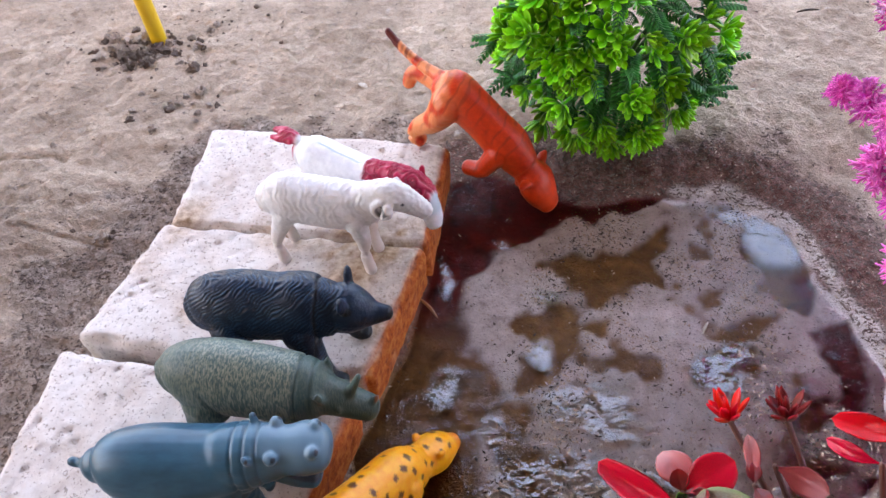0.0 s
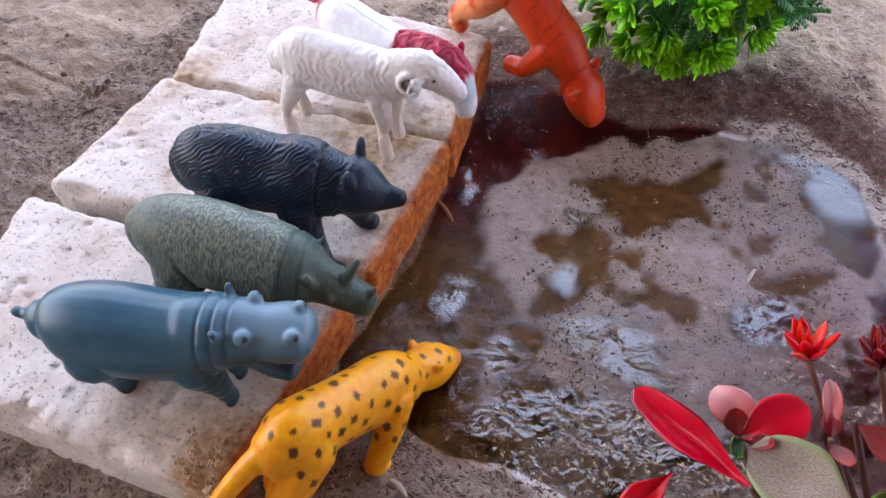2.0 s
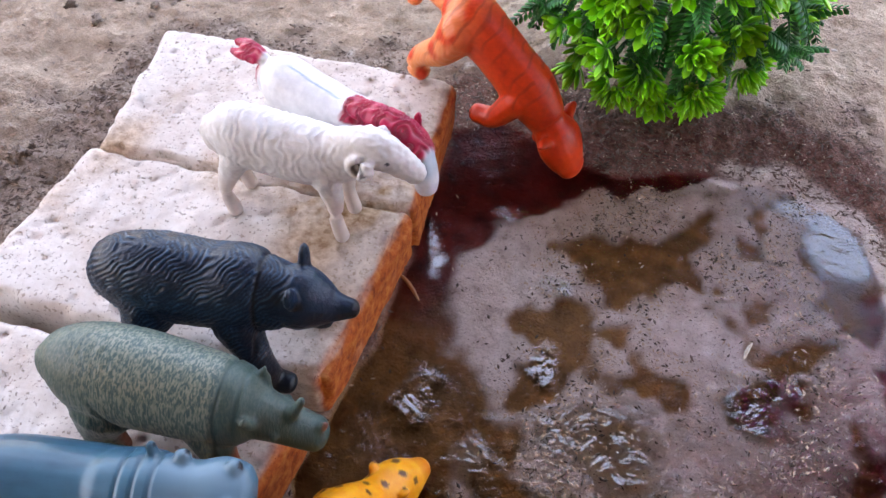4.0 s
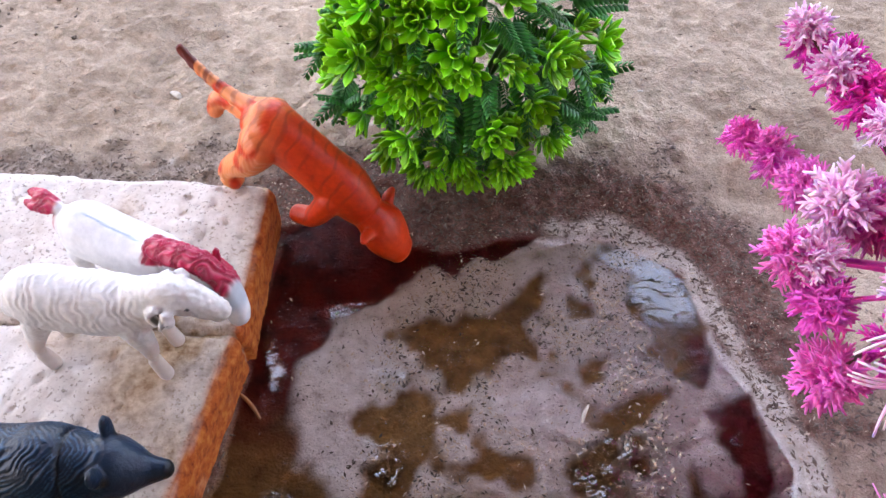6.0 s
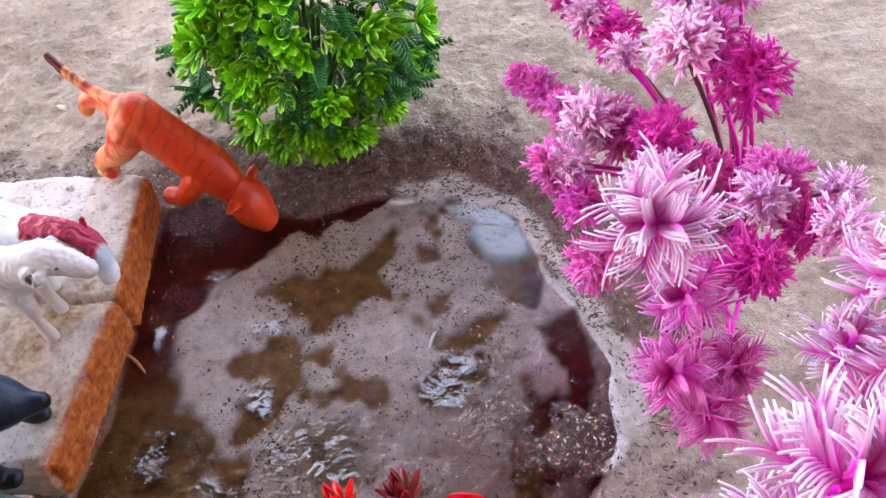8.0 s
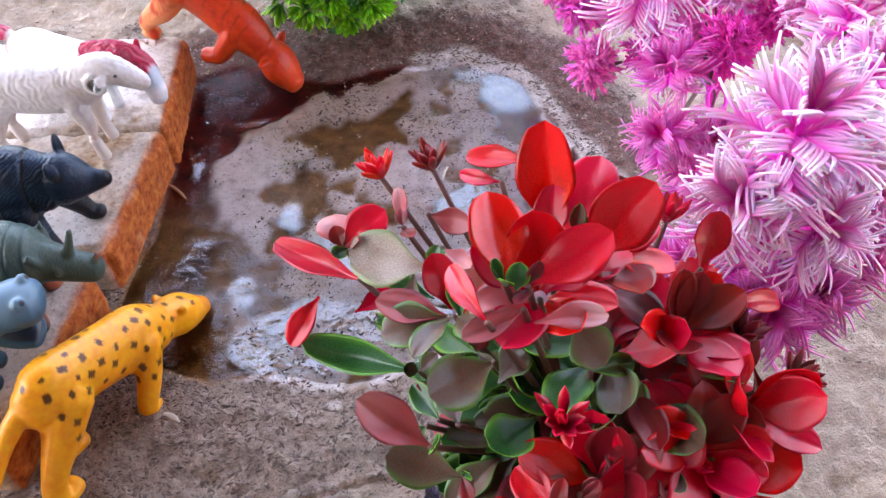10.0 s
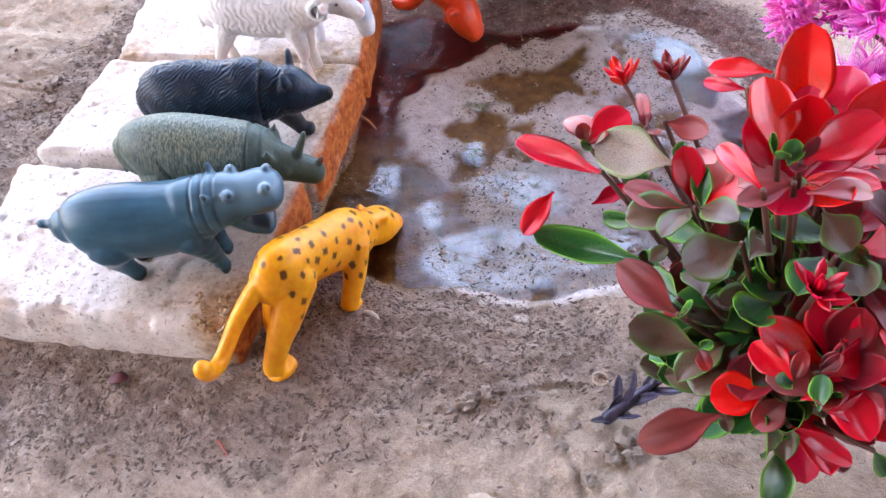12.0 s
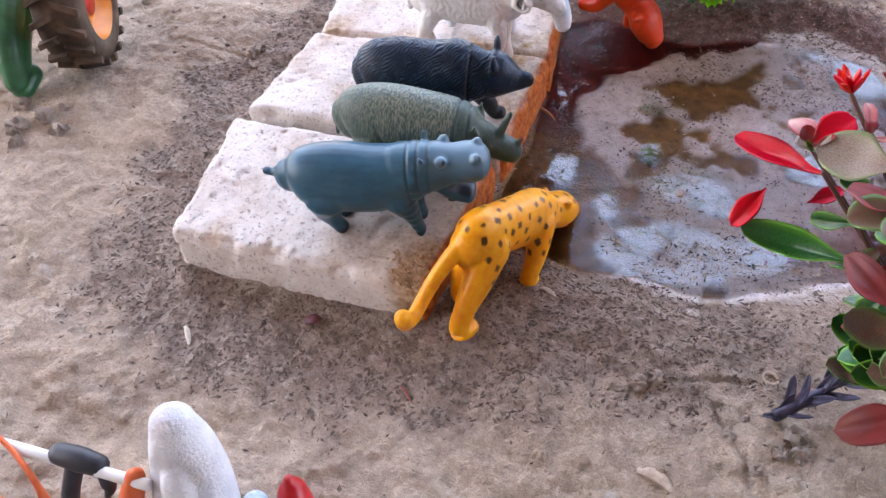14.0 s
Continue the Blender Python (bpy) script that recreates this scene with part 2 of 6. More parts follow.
class Shell:
    """Gathers vertices and faces for one mesh."""

    def __init__(self):
        self.v, self.f, self.tip = [], [], []

    def add(self, verts, faces, tip=None):
        n = len(self.v)
        self.v.extend(tuple(p) for p in verts)
        self.f.extend(tuple(n + i for i in f) for f in faces)
        self.tip.extend(tip if tip is not None else [0.0] * len(verts))

    def tube(self, rows, sides=16, per=4, up=(0, 0, 1), tips=False, caps=True):
        """rows: x, y, z, half width, half height (or one radius)."""
        rows = [r if len(r) == 5 else (*r, r[3]) for r in rows]
        c = catmull(rows, per)
        c[:, 3:] = np.maximum(c[:, 3:], 1e-5)
        p = c[:, :3]
        t = np.gradient(p, axis=0)
        t /= np.linalg.norm(t, axis=1)[:, None] + 1e-12
        if caps:
            r0, r1 = min(c[0, 3:]), min(c[-1, 3:])
            head = [np.r_[p[0] - t[0] * r0 * a, c[0, 3:] * b] for a, b in ((0.95, 0.2), (0.8, 0.6), (0.45, 0.9))]
            tail = [np.r_[p[-1] + t[-1] * r1 * a, c[-1, 3:] * b] for a, b in ((0.45, 0.9), (0.8, 0.6), (0.95, 0.2))]
            c = np.vstack([head, c, tail])
            t = np.vstack([[t[0]] * 3, t, [t[-1]] * 3])
        verts, faces, tip = [], [], []
        n = len(c)
        for i, (row, d) in enumerate(zip(c, t)):
            side = np.cross(d, up)
            if np.linalg.norm(side) < 0.05:
                side = np.cross(d, (0.0, 1.0, 0.0))
            side = side / np.linalg.norm(side)
            top = np.cross(side, d)
            for k in range(sides):
                a = 2 * math.pi * k / sides
                verts.append(row[:3] + side * row[3] * math.cos(a) + top * row[4] * math.sin(a))
                tip.append(i / (n - 1) if tips else 0.0)
        for i in range(n - 1):
            for k in range(sides):
                j = (k + 1) % sides
                faces.append((i * sides + k, i * sides + j, (i + 1) * sides + j, (i + 1) * sides + k))
        faces.append(tuple(range(sides))[::-1])
        faces.append(tuple((n - 1) * sides + k for k in range(sides)))
        self.add(verts, faces, tip)

    def ball(self, c, r, sides=16, rings=10):
        rx, ry, rz = r if isinstance(r, tuple) else (r, r, r)
        verts, faces = [(c[0], c[1], c[2] - rz)], []
        for i in range(1, rings):
            a = math.pi * i / rings - math.pi / 2
            for k in range(sides):
                b = 2 * math.pi * k / sides
                verts.append((c[0] + rx * math.cos(a) * math.cos(b), c[1] + ry * math.cos(a) * math.sin(b), c[2] + rz * math.sin(a)))
        verts.append((c[0], c[1], c[2] + rz))
        for k in range(sides):
            j = (k + 1) % sides
            faces.append((0, 1 + j, 1 + k))
            for i in range(rings - 2):
                o = 1 + i * sides
                faces.append((o + k, o + j, o + sides + j, o + sides + k))
            o = 1 + (rings - 2) * sides
            faces.append((o + k, o + j, len(verts) - 1))
        self.add(verts, faces)

    def leaf(self, m, length, width, bend=0.3, cup=0.2, thick=0.0006, blunt=0.75, nu=6, nv=4, tipfrom=0.5):
        """A blade along +x of the matrix m; blunt: where along it is widest."""
        top, tip = [], []
        for i in range(nu + 1):
            u = i / nu
            t = u / blunt
            w = width / 2 * (0.1 + 0.9 * t * t * (3 - 2 * t) if u < blunt else math.sqrt(max(0.0, 1 - ((u - blunt) / (1 - blunt)) ** 2)))
            ang = bend * u
            for k in range(nv + 1):
                s = 2 * k / nv - 1
                top.append(Vector((length * (u * math.cos(ang)), w * s, length * u * math.sin(-ang) + cup * w * (s * s - 0.3))))
                tip.append(max(0.0, (u - tipfrom) / (1.001 - tipfrom)) if tipfrom < 1 else abs(s) ** 6)
        n = len(top)
        verts = [m @ p for p in top] + [m @ (p - Vector((0, 0, thick))) for p in top]
        faces = []
        row = nv + 1
        for i in range(nu):
            for k in range(nv):
                a = i * row + k
                faces.append((a, a + row, a + row + 1, a + 1))
                faces.append((n + a, n + a + 1, n + a + row + 1, n + a + row))
            for a, b in ((i * row, (i + 1) * row), ((i + 1) * row + nv, i * row + nv)):
                faces.append((a, n + a, n + b, b))
        self.add(verts, faces, tip + tip)

    def mesh(self, name, mat, flat=False):
        me = mesh_of(name, self.v, self.f, mat, flat)
        if any(self.tip):
            set_mask(me, "tip", self.tip)
        return me


def clod_mesh(name, r, seed, mat, n=9):
    s = Shell()
    s.ball((0, 0, 0), r, 12, n)
    out = []
    for v in s.v:
        p = Vector(v)
        out.append(p * (1 + 0.7 * noise.noise(p / r * 1.5 + Vector((seed, 3, 1))) + 0.6 * noise.noise(p / r * 3.5 + Vector((1, seed, 9)))))
    s.v = out
    return s.mesh(name, mat, True)


# ---- ground with the pond basin ----
POND = [(-0.085, 0.27), (-0.06, 0.34), (-0.045, 0.43), (-0.034, 0.535), (0.0, 0.555), (0.045, 0.53), (0.085, 0.52), (0.136, 0.527), (0.201, 0.532),
        (0.247, 0.497), (0.26, 0.446), (0.279, 0.394), (0.29, 0.355), (0.283, 0.30), (0.24, 0.25), (0.166, 0.227), (0.10, 0.211),
        (0.064, 0.212), (0.026, 0.227), (-0.005, 0.224), (-0.04, 0.236), (-0.075, 0.25)]
WATER_Z = -0.006
# brown bare patches between the silt: outlines
BARE = [[(0.077, 0.464), (0.096, 0.472), (0.115, 0.464), (0.13, 0.486), (0.15, 0.494), (0.142, 0.457), (0.15, 0.433), (0.114, 0.425), (0.09, 0.399), (0.081, 0.421), (0.06, 0.429), (0.063, 0.455)],
        [(0.022, 0.393), (0.055, 0.405), (0.082, 0.402), (0.076, 0.37), (0.067, 0.348), (0.032, 0.334), (0.042, 0.354), (0.054, 0.37), (0.035, 0.377)],
        [(0.201, 0.475), (0.222, 0.504), (0.243, 0.495), (0.248, 0.46), (0.25, 0.425), (0.238, 0.41), (0.219, 0.424), (0.209, 0.44), (0.217, 0.449)]]
BARE_SMALL = [[(0.149, 0.361), (0.185, 0.384), (0.196, 0.397), (0.222, 0.405), (0.211, 0.386), (0.196, 0.374), (0.186, 0.346), (0.149, 0.344)],
        [(0.166, 0.474), (0.174, 0.475), (0.173, 0.462), (0.166, 0.463)], [(0.172, 0.43), (0.182, 0.431), (0.182, 0.417), (0.172, 0.416)],
        [(0.012, 0.3), (0.035, 0.3), (0.05, 0.272), (0.058, 0.252), (0.04, 0.247), (0.02, 0.262)],
        [(0.243, 0.392), (0.268, 0.4), (0.276, 0.36), (0.266, 0.325), (0.25, 0.33), (0.25, 0.36)], [(0.142, 0.262), (0.165, 0.263), (0.163, 0.25), (0.142, 0.252)]]
# sky gleam put into the water as patches of raised reflectivity: middle and half sizes
GLEAM_PATCHES = [(0.012, 0.466, 0.012, 0.006), (0.051, 0.418, 0.012, 0.008), (0.046, 0.363, 0.009, 0.012), (-0.03, 0.43, 0.004, 0.02), (-0.02, 0.335, 0.008, 0.014), (0.227, 0.483, 0.018, 0.026),
              (0.184, 0.37, 0.009, 0.008), (0.168, 0.354, 0.016, 0.014), (0.215, 0.505, 0.016, 0.01), (0.02, 0.255, 0.014, 0.012), (0.02, 0.30, 0.01, 0.012),
              (0.085, 0.322, 0.03, 0.022), (0.055, 0.265, 0.024, 0.02), (0.06, 0.236, 0.03, 0.01), (0.12, 0.262, 0.03, 0.016)]
SILT_X = ([0.20, 0.23, 0.25, 0.27, 0.30, 0.33, 0.361, 0.392, 0.429, 0.464, 0.492, 0.515, 0.54],
          [0.012, 0.012, 0.008, 0.0, 0.004, 0.026, -0.008, -0.012, -0.012, 0.012, 0.058, 0.125, 0.2])
SHORE = [(0.05, 0.219), (0.075, 0.213), (0.10, 0.213), (0.14, 0.221), (0.18, 0.232), (0.22, 0.245)]
CRUST = [(0.16, 0.532), (0.201, 0.533), (0.247, 0.498), (0.262, 0.446), (0.281, 0.394), (0.292, 0.355), (0.287, 0.31)]


CRACKS = [[(-0.41, 0.475), (-0.36, 0.458), (-0.31, 0.449)], [(-0.05, 0.63), (-0.02, 0.665), (0.0, 0.69)], [(0.085, 0.125), (0.09, 0.1), (0.1, 0.07), (0.115, 0.05)], [(-0.45, 0.55), (-0.39, 0.56)],
          [(0.02, 0.13), (0.06, 0.145), (0.11, 0.15)]]


def line_distance(x, y, pts):
    d = np.full(x.shape, 1e9)
    for (ax, ay), (bx, by) in zip(pts, pts[1:]):
        ex, ey = bx - ax, by - ay
        t = np.clip(((x - ax) * ex + (y - ay) * ey) / (ex * ex + ey * ey), 0, 1)
        d = np.minimum(d, np.hypot(x - ax - t * ex, y - ay - t * ey))
    return d


def survey(x, y):
    """Height and the soil masks of the ground at arrays x, y."""
    wx = x + 0.013 * fbm(x, y, 0.03, 5, 3)
    wy = y + 0.013 * fbm(x, y, 0.03, 9, 3)
    d = inside_distance(x + 0.008 * fbm(x, y, 0.04, 2), y + 0.008 * fbm(x, y, 0.04, 4), POND)
    crack = np.zeros(x.shape)
    for line in CRACKS:
        crack = np.maximum(crack, np.exp(-(line_distance(x + 0.01 * fbm(x, y, 0.03, 91), y + 0.01 * fbm(x, y, 0.03, 92), line) / 0.0022) ** 2))
    near = smooth(3.0, 0.9, np.hypot(x, y - 0.3))
    z = 0.016 * smooth(0.5, 0.64, y) * smooth(-0.02, 0.2, x)
    z = z + near * (0.007 * fbm(x, y, 0.11, 1, 2) + 0.005 * fbm(x, y, 0.035, 7, 2) + 0.0036 * fbm(x, y, 0.01, 8, 2) - 0.003 * np.abs(fbm(x, y, 0.05, 13, 3)))
    z = z + (1 - near) * 0.05 * fbm(x, y, 2.5, 6, 2)
    z = z - 0.003 * crack + near * 0.004 * smooth(0.14, 0.05, y) * smooth(0.1, 0.35, fbm(x, y, 0.02, 95, 3))
    edge = smooth(-0.03, 0.0, d)
    z = z * (1 - edge) + edge * (WATER_Z + 0.0012)
    silt = smooth(-0.006, 0.006, wx - np.interp(wy, *SILT_X))
    rag = 0.011 * fbm(x, y, 0.022, 23, 4)
    for outline in BARE + BARE_SMALL:
        silt = silt * smooth(0.004, -0.004, inside_distance(wx, wy, outline) + rag)
    silt = silt * smooth(-0.42, -0.2, fbm(x, y, 0.03, 21))
    floor = -0.0092 + silt * 0.0022 + 0.0009 * fbm(x, y, 0.02, 12)
    basin = smooth(0.0, 0.014, d)
    z = z * (1 - basin) + floor * basin
    pond = smooth(-0.001, 0.006, d)
    red = np.clip((1 - smooth(0.0, 0.05, wx - np.interp(wy, *SILT_X))) * smooth(0.34, 0.42, y) + smooth(0.225, 0.245, wx) * smooth(0.455, 0.44, y), 0, 1)
    damp = smooth(-0.08, -0.045, d + 0.03 * fbm(x, y, 0.05, 31)) * (0.42 + 0.58 * smooth(0.3, 0.45, y))
    slab_side = inside_distance(x + 0.02 * fbm(x, y, 0.06, 17), y + 0.02 * fbm(x, y, 0.06, 18), [(-0.34, 0.17), (-0.25, 0.112), (-0.1, 0.108), (0.0, 0.13), (0.12, 0.165), (0.1, 0.3), (-0.1, 0.6), (-0.25, 0.58), (-0.34, 0.4)])
    wet = np.maximum(damp, 0.85 * smooth(-0.05, 0.005, slab_side + 0.03 * fbm(x, y, 0.03, 33)))
    wet = np.clip(wet + 2.2 * wet * (1 - wet) * fbm(x, y, 0.014, 43, 3), 0, 1)
    rust = smooth(-0.09, -0.03, d) * smooth(0.26, 0.42, y + 0.05 * fbm(x, y, 0.05, 44))
    crust = smooth(0.0095 + 0.008 * fbm(x, y, 0.05, 55), 0.004, line_distance(x + 0.006 * fbm(x, y, 0.02, 51), y + 0.006 * fbm(x, y, 0.02, 52), CRUST))
    front = smooth(0.005 + 0.006 * fbm(x, y, 0.03, 58), 0.001, line_distance(x + 0.008 * fbm(x, y, 0.03, 53), y + 0.008 * fbm(x, y, 0.03, 54), SHORE))
    crust = np.maximum(crust, 0.8 * front)
    z = z + 0.0008 * crust
    return z, {"wet": wet, "rust": rust, "silt": silt, "pond": pond, "red": red, "crust": crust * (0.7 + 0.3 * smooth(-0.2, 0.3, fbm(x, y, 0.012, 57)))}


def height(x, y):
    return float(survey(np.array([float(x)]), np.array([float(y)]))[0][0])


def axis(lo, hi, step, far):
    mid = list(np.arange(lo, hi + step / 2, step))
    out, s = [], step
    while not out or out[-1] < far:
        s *= 1.16
        out.append((out[-1] if out else 0) + s)
    return np.array([lo - v for v in out[::-1]] + mid + [hi + v for v in out])


def build_ground():
    gx, gy = axis(-0.5, 0.5, 0.0022, 60), axis(-0.06, 0.78, 0.0022, 60)
    X, Y = np.meshgrid(gx, gy)
    x, y = X.ravel(), Y.ravel()
    z, masks = survey(x, y)
    nx, ny = len(gx), len(gy)
    i = np.arange(nx * ny).reshape(ny, nx)
    faces = np.stack([i[:-1, :-1], i[:-1, 1:], i[1:, 1:], i[1:, :-1]], -1).reshape(-1, 4)
    me = bpy.data.meshes.new("ground")
    me.vertices.add(nx * ny)
    me.vertices.foreach_set("co", np.stack([x, y, z], 1).ravel())
    me.loops.add(faces.size)
    me.loops.foreach_set("vertex_index", faces.ravel())
    me.polygons.add(len(faces))
    me.polygons.foreach_set("loop_start", np.arange(0, faces.size, 4))
    me.update(calc_edges=True)
    me.polygons.foreach_set("use_smooth", [True] * len(faces))
    me.materials.append(M_GROUND)
    for k, v in masks.items():
        set_mask(me, k, v)
    tagged(new("ground", me), "grey-brown clay soil, damp and dark round a muddy hollow", "ground", kind="structure")
    wx, wy = np.meshgrid(np.arange(-0.11, 0.32, 0.003), np.arange(0.19, 0.58, 0.003))
    n, k = wx.shape
    inside = inside_distance(wx, wy, POND) > -0.022
    vz = WATER_Z + 0.0003 * fbm(wx, wy, 0.02, 61, 2)
    idx = np.arange(n * k).reshape(n, k)
    fs = [(idx[a, b], idx[a, b + 1], idx[a + 1, b + 1], idx[a + 1, b]) for a in range(n - 1) for b in range(k - 1) if inside[a, b] and inside[a + 1, b + 1]]
    used = sorted({v for f in fs for v in f})
    back_to = {v: q for q, v in enumerate(used)}
    flat = np.stack([wx.ravel(), wy.ravel(), vz.ravel()], 1)
    wm = mesh_of("water", flat[used], [tuple(back_to[v] for v in f) for f in fs], M_WATER)
    ux, uy = flat[used][:, 0], flat[used][:, 1]
    ux, uy = ux + 0.01 * fbm(ux, uy, 0.025, 63), uy + 0.01 * fbm(ux, uy, 0.025, 64)
    set_mask(wm, "open", np.clip(sum(0.62 * smooth(1.5, 0.4, np.hypot((ux - cx) / rx, (uy - cy) / ry) + 0.9 * fbm(ux, uy, 0.03, 66)) for cx, cy, rx, ry in GLEAM_PATCHES) + 0.2 * smooth(0.38, 0.29, uy) + 0.12 * smooth(0.1, 0.2, ux), 0, 0.8))
    tagged(new("water", wm), "shallow red-brown pond water over silt", "water", kind="structure")


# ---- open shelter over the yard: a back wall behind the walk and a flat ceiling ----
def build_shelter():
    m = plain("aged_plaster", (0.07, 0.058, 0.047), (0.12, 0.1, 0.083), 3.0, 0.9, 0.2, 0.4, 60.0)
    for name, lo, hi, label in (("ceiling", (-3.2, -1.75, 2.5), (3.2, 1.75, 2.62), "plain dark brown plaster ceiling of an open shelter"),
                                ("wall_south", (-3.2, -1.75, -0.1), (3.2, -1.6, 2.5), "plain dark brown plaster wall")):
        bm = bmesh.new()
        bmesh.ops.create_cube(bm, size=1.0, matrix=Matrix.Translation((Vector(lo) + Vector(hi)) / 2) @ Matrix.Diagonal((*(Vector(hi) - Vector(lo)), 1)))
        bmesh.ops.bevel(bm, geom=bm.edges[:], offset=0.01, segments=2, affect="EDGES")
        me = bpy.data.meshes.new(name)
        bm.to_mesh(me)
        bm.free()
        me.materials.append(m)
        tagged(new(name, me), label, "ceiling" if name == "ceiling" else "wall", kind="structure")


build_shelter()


# ---- bricks that the toys stand on ----
TOP = 0.035
BRICKS = [  # front left, front right, back right, back left
    ((-0.290, 0.198), (-0.104, 0.168), (-0.070, 0.298), (-0.284, 0.325)),
    ((-0.278, 0.334), (-0.066, 0.311), (-0.040, 0.430), (-0.249, 0.446)),
    ((-0.246, 0.4445), (-0.039, 0.4285), (-0.031, 0.547), (-0.241, 0.563)),
]


def build_brick(corners, seed):
    nu, nv, nw = 76, 42, 14
    c = [Vector((*p, 0)) for p in corners]
    low, high = -0.02, TOP
    pts, index, faces = [], {}, []

    def vert(i, j, k):
        key = (i, j, k)
        if key not in index:
            index[key] = len(pts)
            pts.append((i / nu, j / nv, k / nw))
        return index[key]

    for i in range(nu):
        for j in range(nv):
            faces.append((vert(i, j, nw), vert(i + 1, j, nw), vert(i + 1, j + 1, nw), vert(i, j + 1, nw)))
            faces.append((vert(i, j, 0), vert(i, j + 1, 0), vert(i + 1, j + 1, 0), vert(i + 1, j, 0)))
    for k in range(nw):
        for i in range(nu):
            faces.append((vert(i, 0, k), vert(i + 1, 0, k), vert(i + 1, 0, k + 1), vert(i, 0, k + 1)))
            faces.append((vert(i + 1, nv, k), vert(i, nv, k), vert(i, nv, k + 1), vert(i + 1, nv, k + 1)))
        for j in range(nv):
            faces.append((vert(0, j + 1, k), vert(0, j, k), vert(0, j, k + 1), vert(0, j + 1, k + 1)))
            faces.append((vert(nu, j, k), vert(nu, j + 1, k), vert(nu, j + 1, k + 1), vert(nu, j, k + 1)))
    L, W, H, R = 0.205, 0.118, high - low, 0.006
    verts, stain, worn = [], [], []
    for u, v, w in pts:
        q = Vector((u * L, v * W, w * H))
        core = Vector((min(max(q.x, R), L - R), min(max(q.y, R), W - R), min(max(q.z, R), H - R)))
        d = q - core
        if d.length > 1e-9:
            d = d.normalized()
            q = core + d * R
        s = Vector((seed * 3.1, seed * 1.7, 0))
        n = noise.fractal(q * 55 + s, 0.8, 2.0, 4) * 0.0009 + noise.noise(q * 18 + s) * 0.0005
        pit = max(0.0, noise.noise(q * 210 + s) - 0.34) * 0.006
        chip = 0.0
        if abs(d.x) + abs(d.y) + abs(d.z) > 1.15:
            chip = max(0.0, noise.noise(q * 40 + s * 2)) * 0.007 + max(0.0, noise.noise(q * 120 + s)) * 0.003
        q = q + d * (n - pit - chip)
        a = c[0].lerp(c[1], q.x / L)
        b = c[3].lerp(c[2], q.x / L)
        p = a.lerp(b, q.y / W)
        p.z = low + q.z
        verts.append(p)
        ragged = 0.03 * noise.noise(q * 30 + s) + 0.015 * noise.noise(q * 110 + s)
        stain.append(float(smooth(0.965, 0.99, u + 0.6 * ragged) * smooth(1.3, 0.98, w + 5 * ragged)))
        spot = max(0.0, noise.noise(q * 26 + s * 1.3) - 0.2) * 1.6 + 0.5 * float(smooth(0.85, 1.0, u))
        if seed == 0:
            spot += 1.2 * float(smooth(0.035, 0.008, math.hypot(q.x - L * 0.97, q.y - 0.012)))
        if seed > 0:
            spot += 1.4 * float(smooth(0.055, 0.0, math.hypot(q.x - L * 0.78, (q.y - (W if seed == 1 else 0.0)) * 1.6))) * (0.4 + max(0.0, 2 * noise.noise(q * 90)))
        worn.append(min(1.0, spot) * (1 - stain[-1]))
    me = mesh_of("brick", verts, faces, M_BRICK)
    set_mask(me, "stain", stain)
    set_mask(me, "worn", worn)
    return tagged(new("brick", me), "weathered off-white brick with pitted face and worn edges", "brick", "bricks beside the pond")


build_ground()
for n, corners in enumerate(BRICKS):
    build_brick(corners, n)


# ---- moulded toy animals, each one mesh ----
def cast(shell, voxel=0.0011, rounds=4):
    """Fuses the overlapping forms of a shell into one smooth skin."""
    me = mesh_of("form", shell.v, shell.f)
    ob = new("form", me)
    mod = ob.modifiers.new("fuse", "REMESH")
    mod.mode, mod.voxel_size, mod.use_smooth_shade = "VOXEL", voxel, True
    sm = ob.modifiers.new("soften", "SMOOTH")
    sm.factor, sm.iterations = 0.5, rounds
    deps = bpy.context.evaluated_depsgraph_get()
    out = bpy.data.meshes.new_from_object(ob.evaluated_get(deps), depsgraph=deps)
    bpy.data.objects.remove(ob)
    bpy.data.meshes.remove(me)
    out.polygons.foreach_set("use_smooth", [True] * len(out.polygons))
    return out


def points(me):
    co = np.empty(len(me.vertices) * 3)
    me.vertices.foreach_get("co", co)
    no = np.empty(len(me.vertices) * 3)
    me.vertices.foreach_get("normal", no)
    return co.reshape(-1, 3), no.reshape(-1, 3)


def push(me, co, no, amount):
    me.vertices.foreach_set("co", (co + no * amount[:, None]).ravel())
    me.update()


def close(co, c, r, soft=0.3):
    """1 inside a ball at c, falling to 0 past r."""
    return smooth(r * (1 + soft), r, np.linalg.norm(co - np.array(c), axis=1))


def pair(s, rows, sides=12):
    for k in (1, -1):
        s.tube([(r[0], r[1] * k, *r[2:]) for r in rows], sides)


def stretch(me, before, after):
    """Moves the lengths along x from one scale to another."""
    co, _ = points(me)
    co[:, 0] = np.interp(co[:, 0], before, after)
    me.vertices.foreach_set("co", co.ravel())
    me.update()


def toy(name, me, mat, x, y, z, turn, label, category, size=1.0):
    me.name = name
    me.transform(Matrix.Diagonal((*size, 1) if isinstance(size, tuple) else (size, size, size, 1)))
    me.materials.append(mat)
    ob = new(name, me)
    ob.matrix_basis = pose(x, y, z, 0, 0, turn)
    return tagged(ob, label, category, "toy animals round the pond")


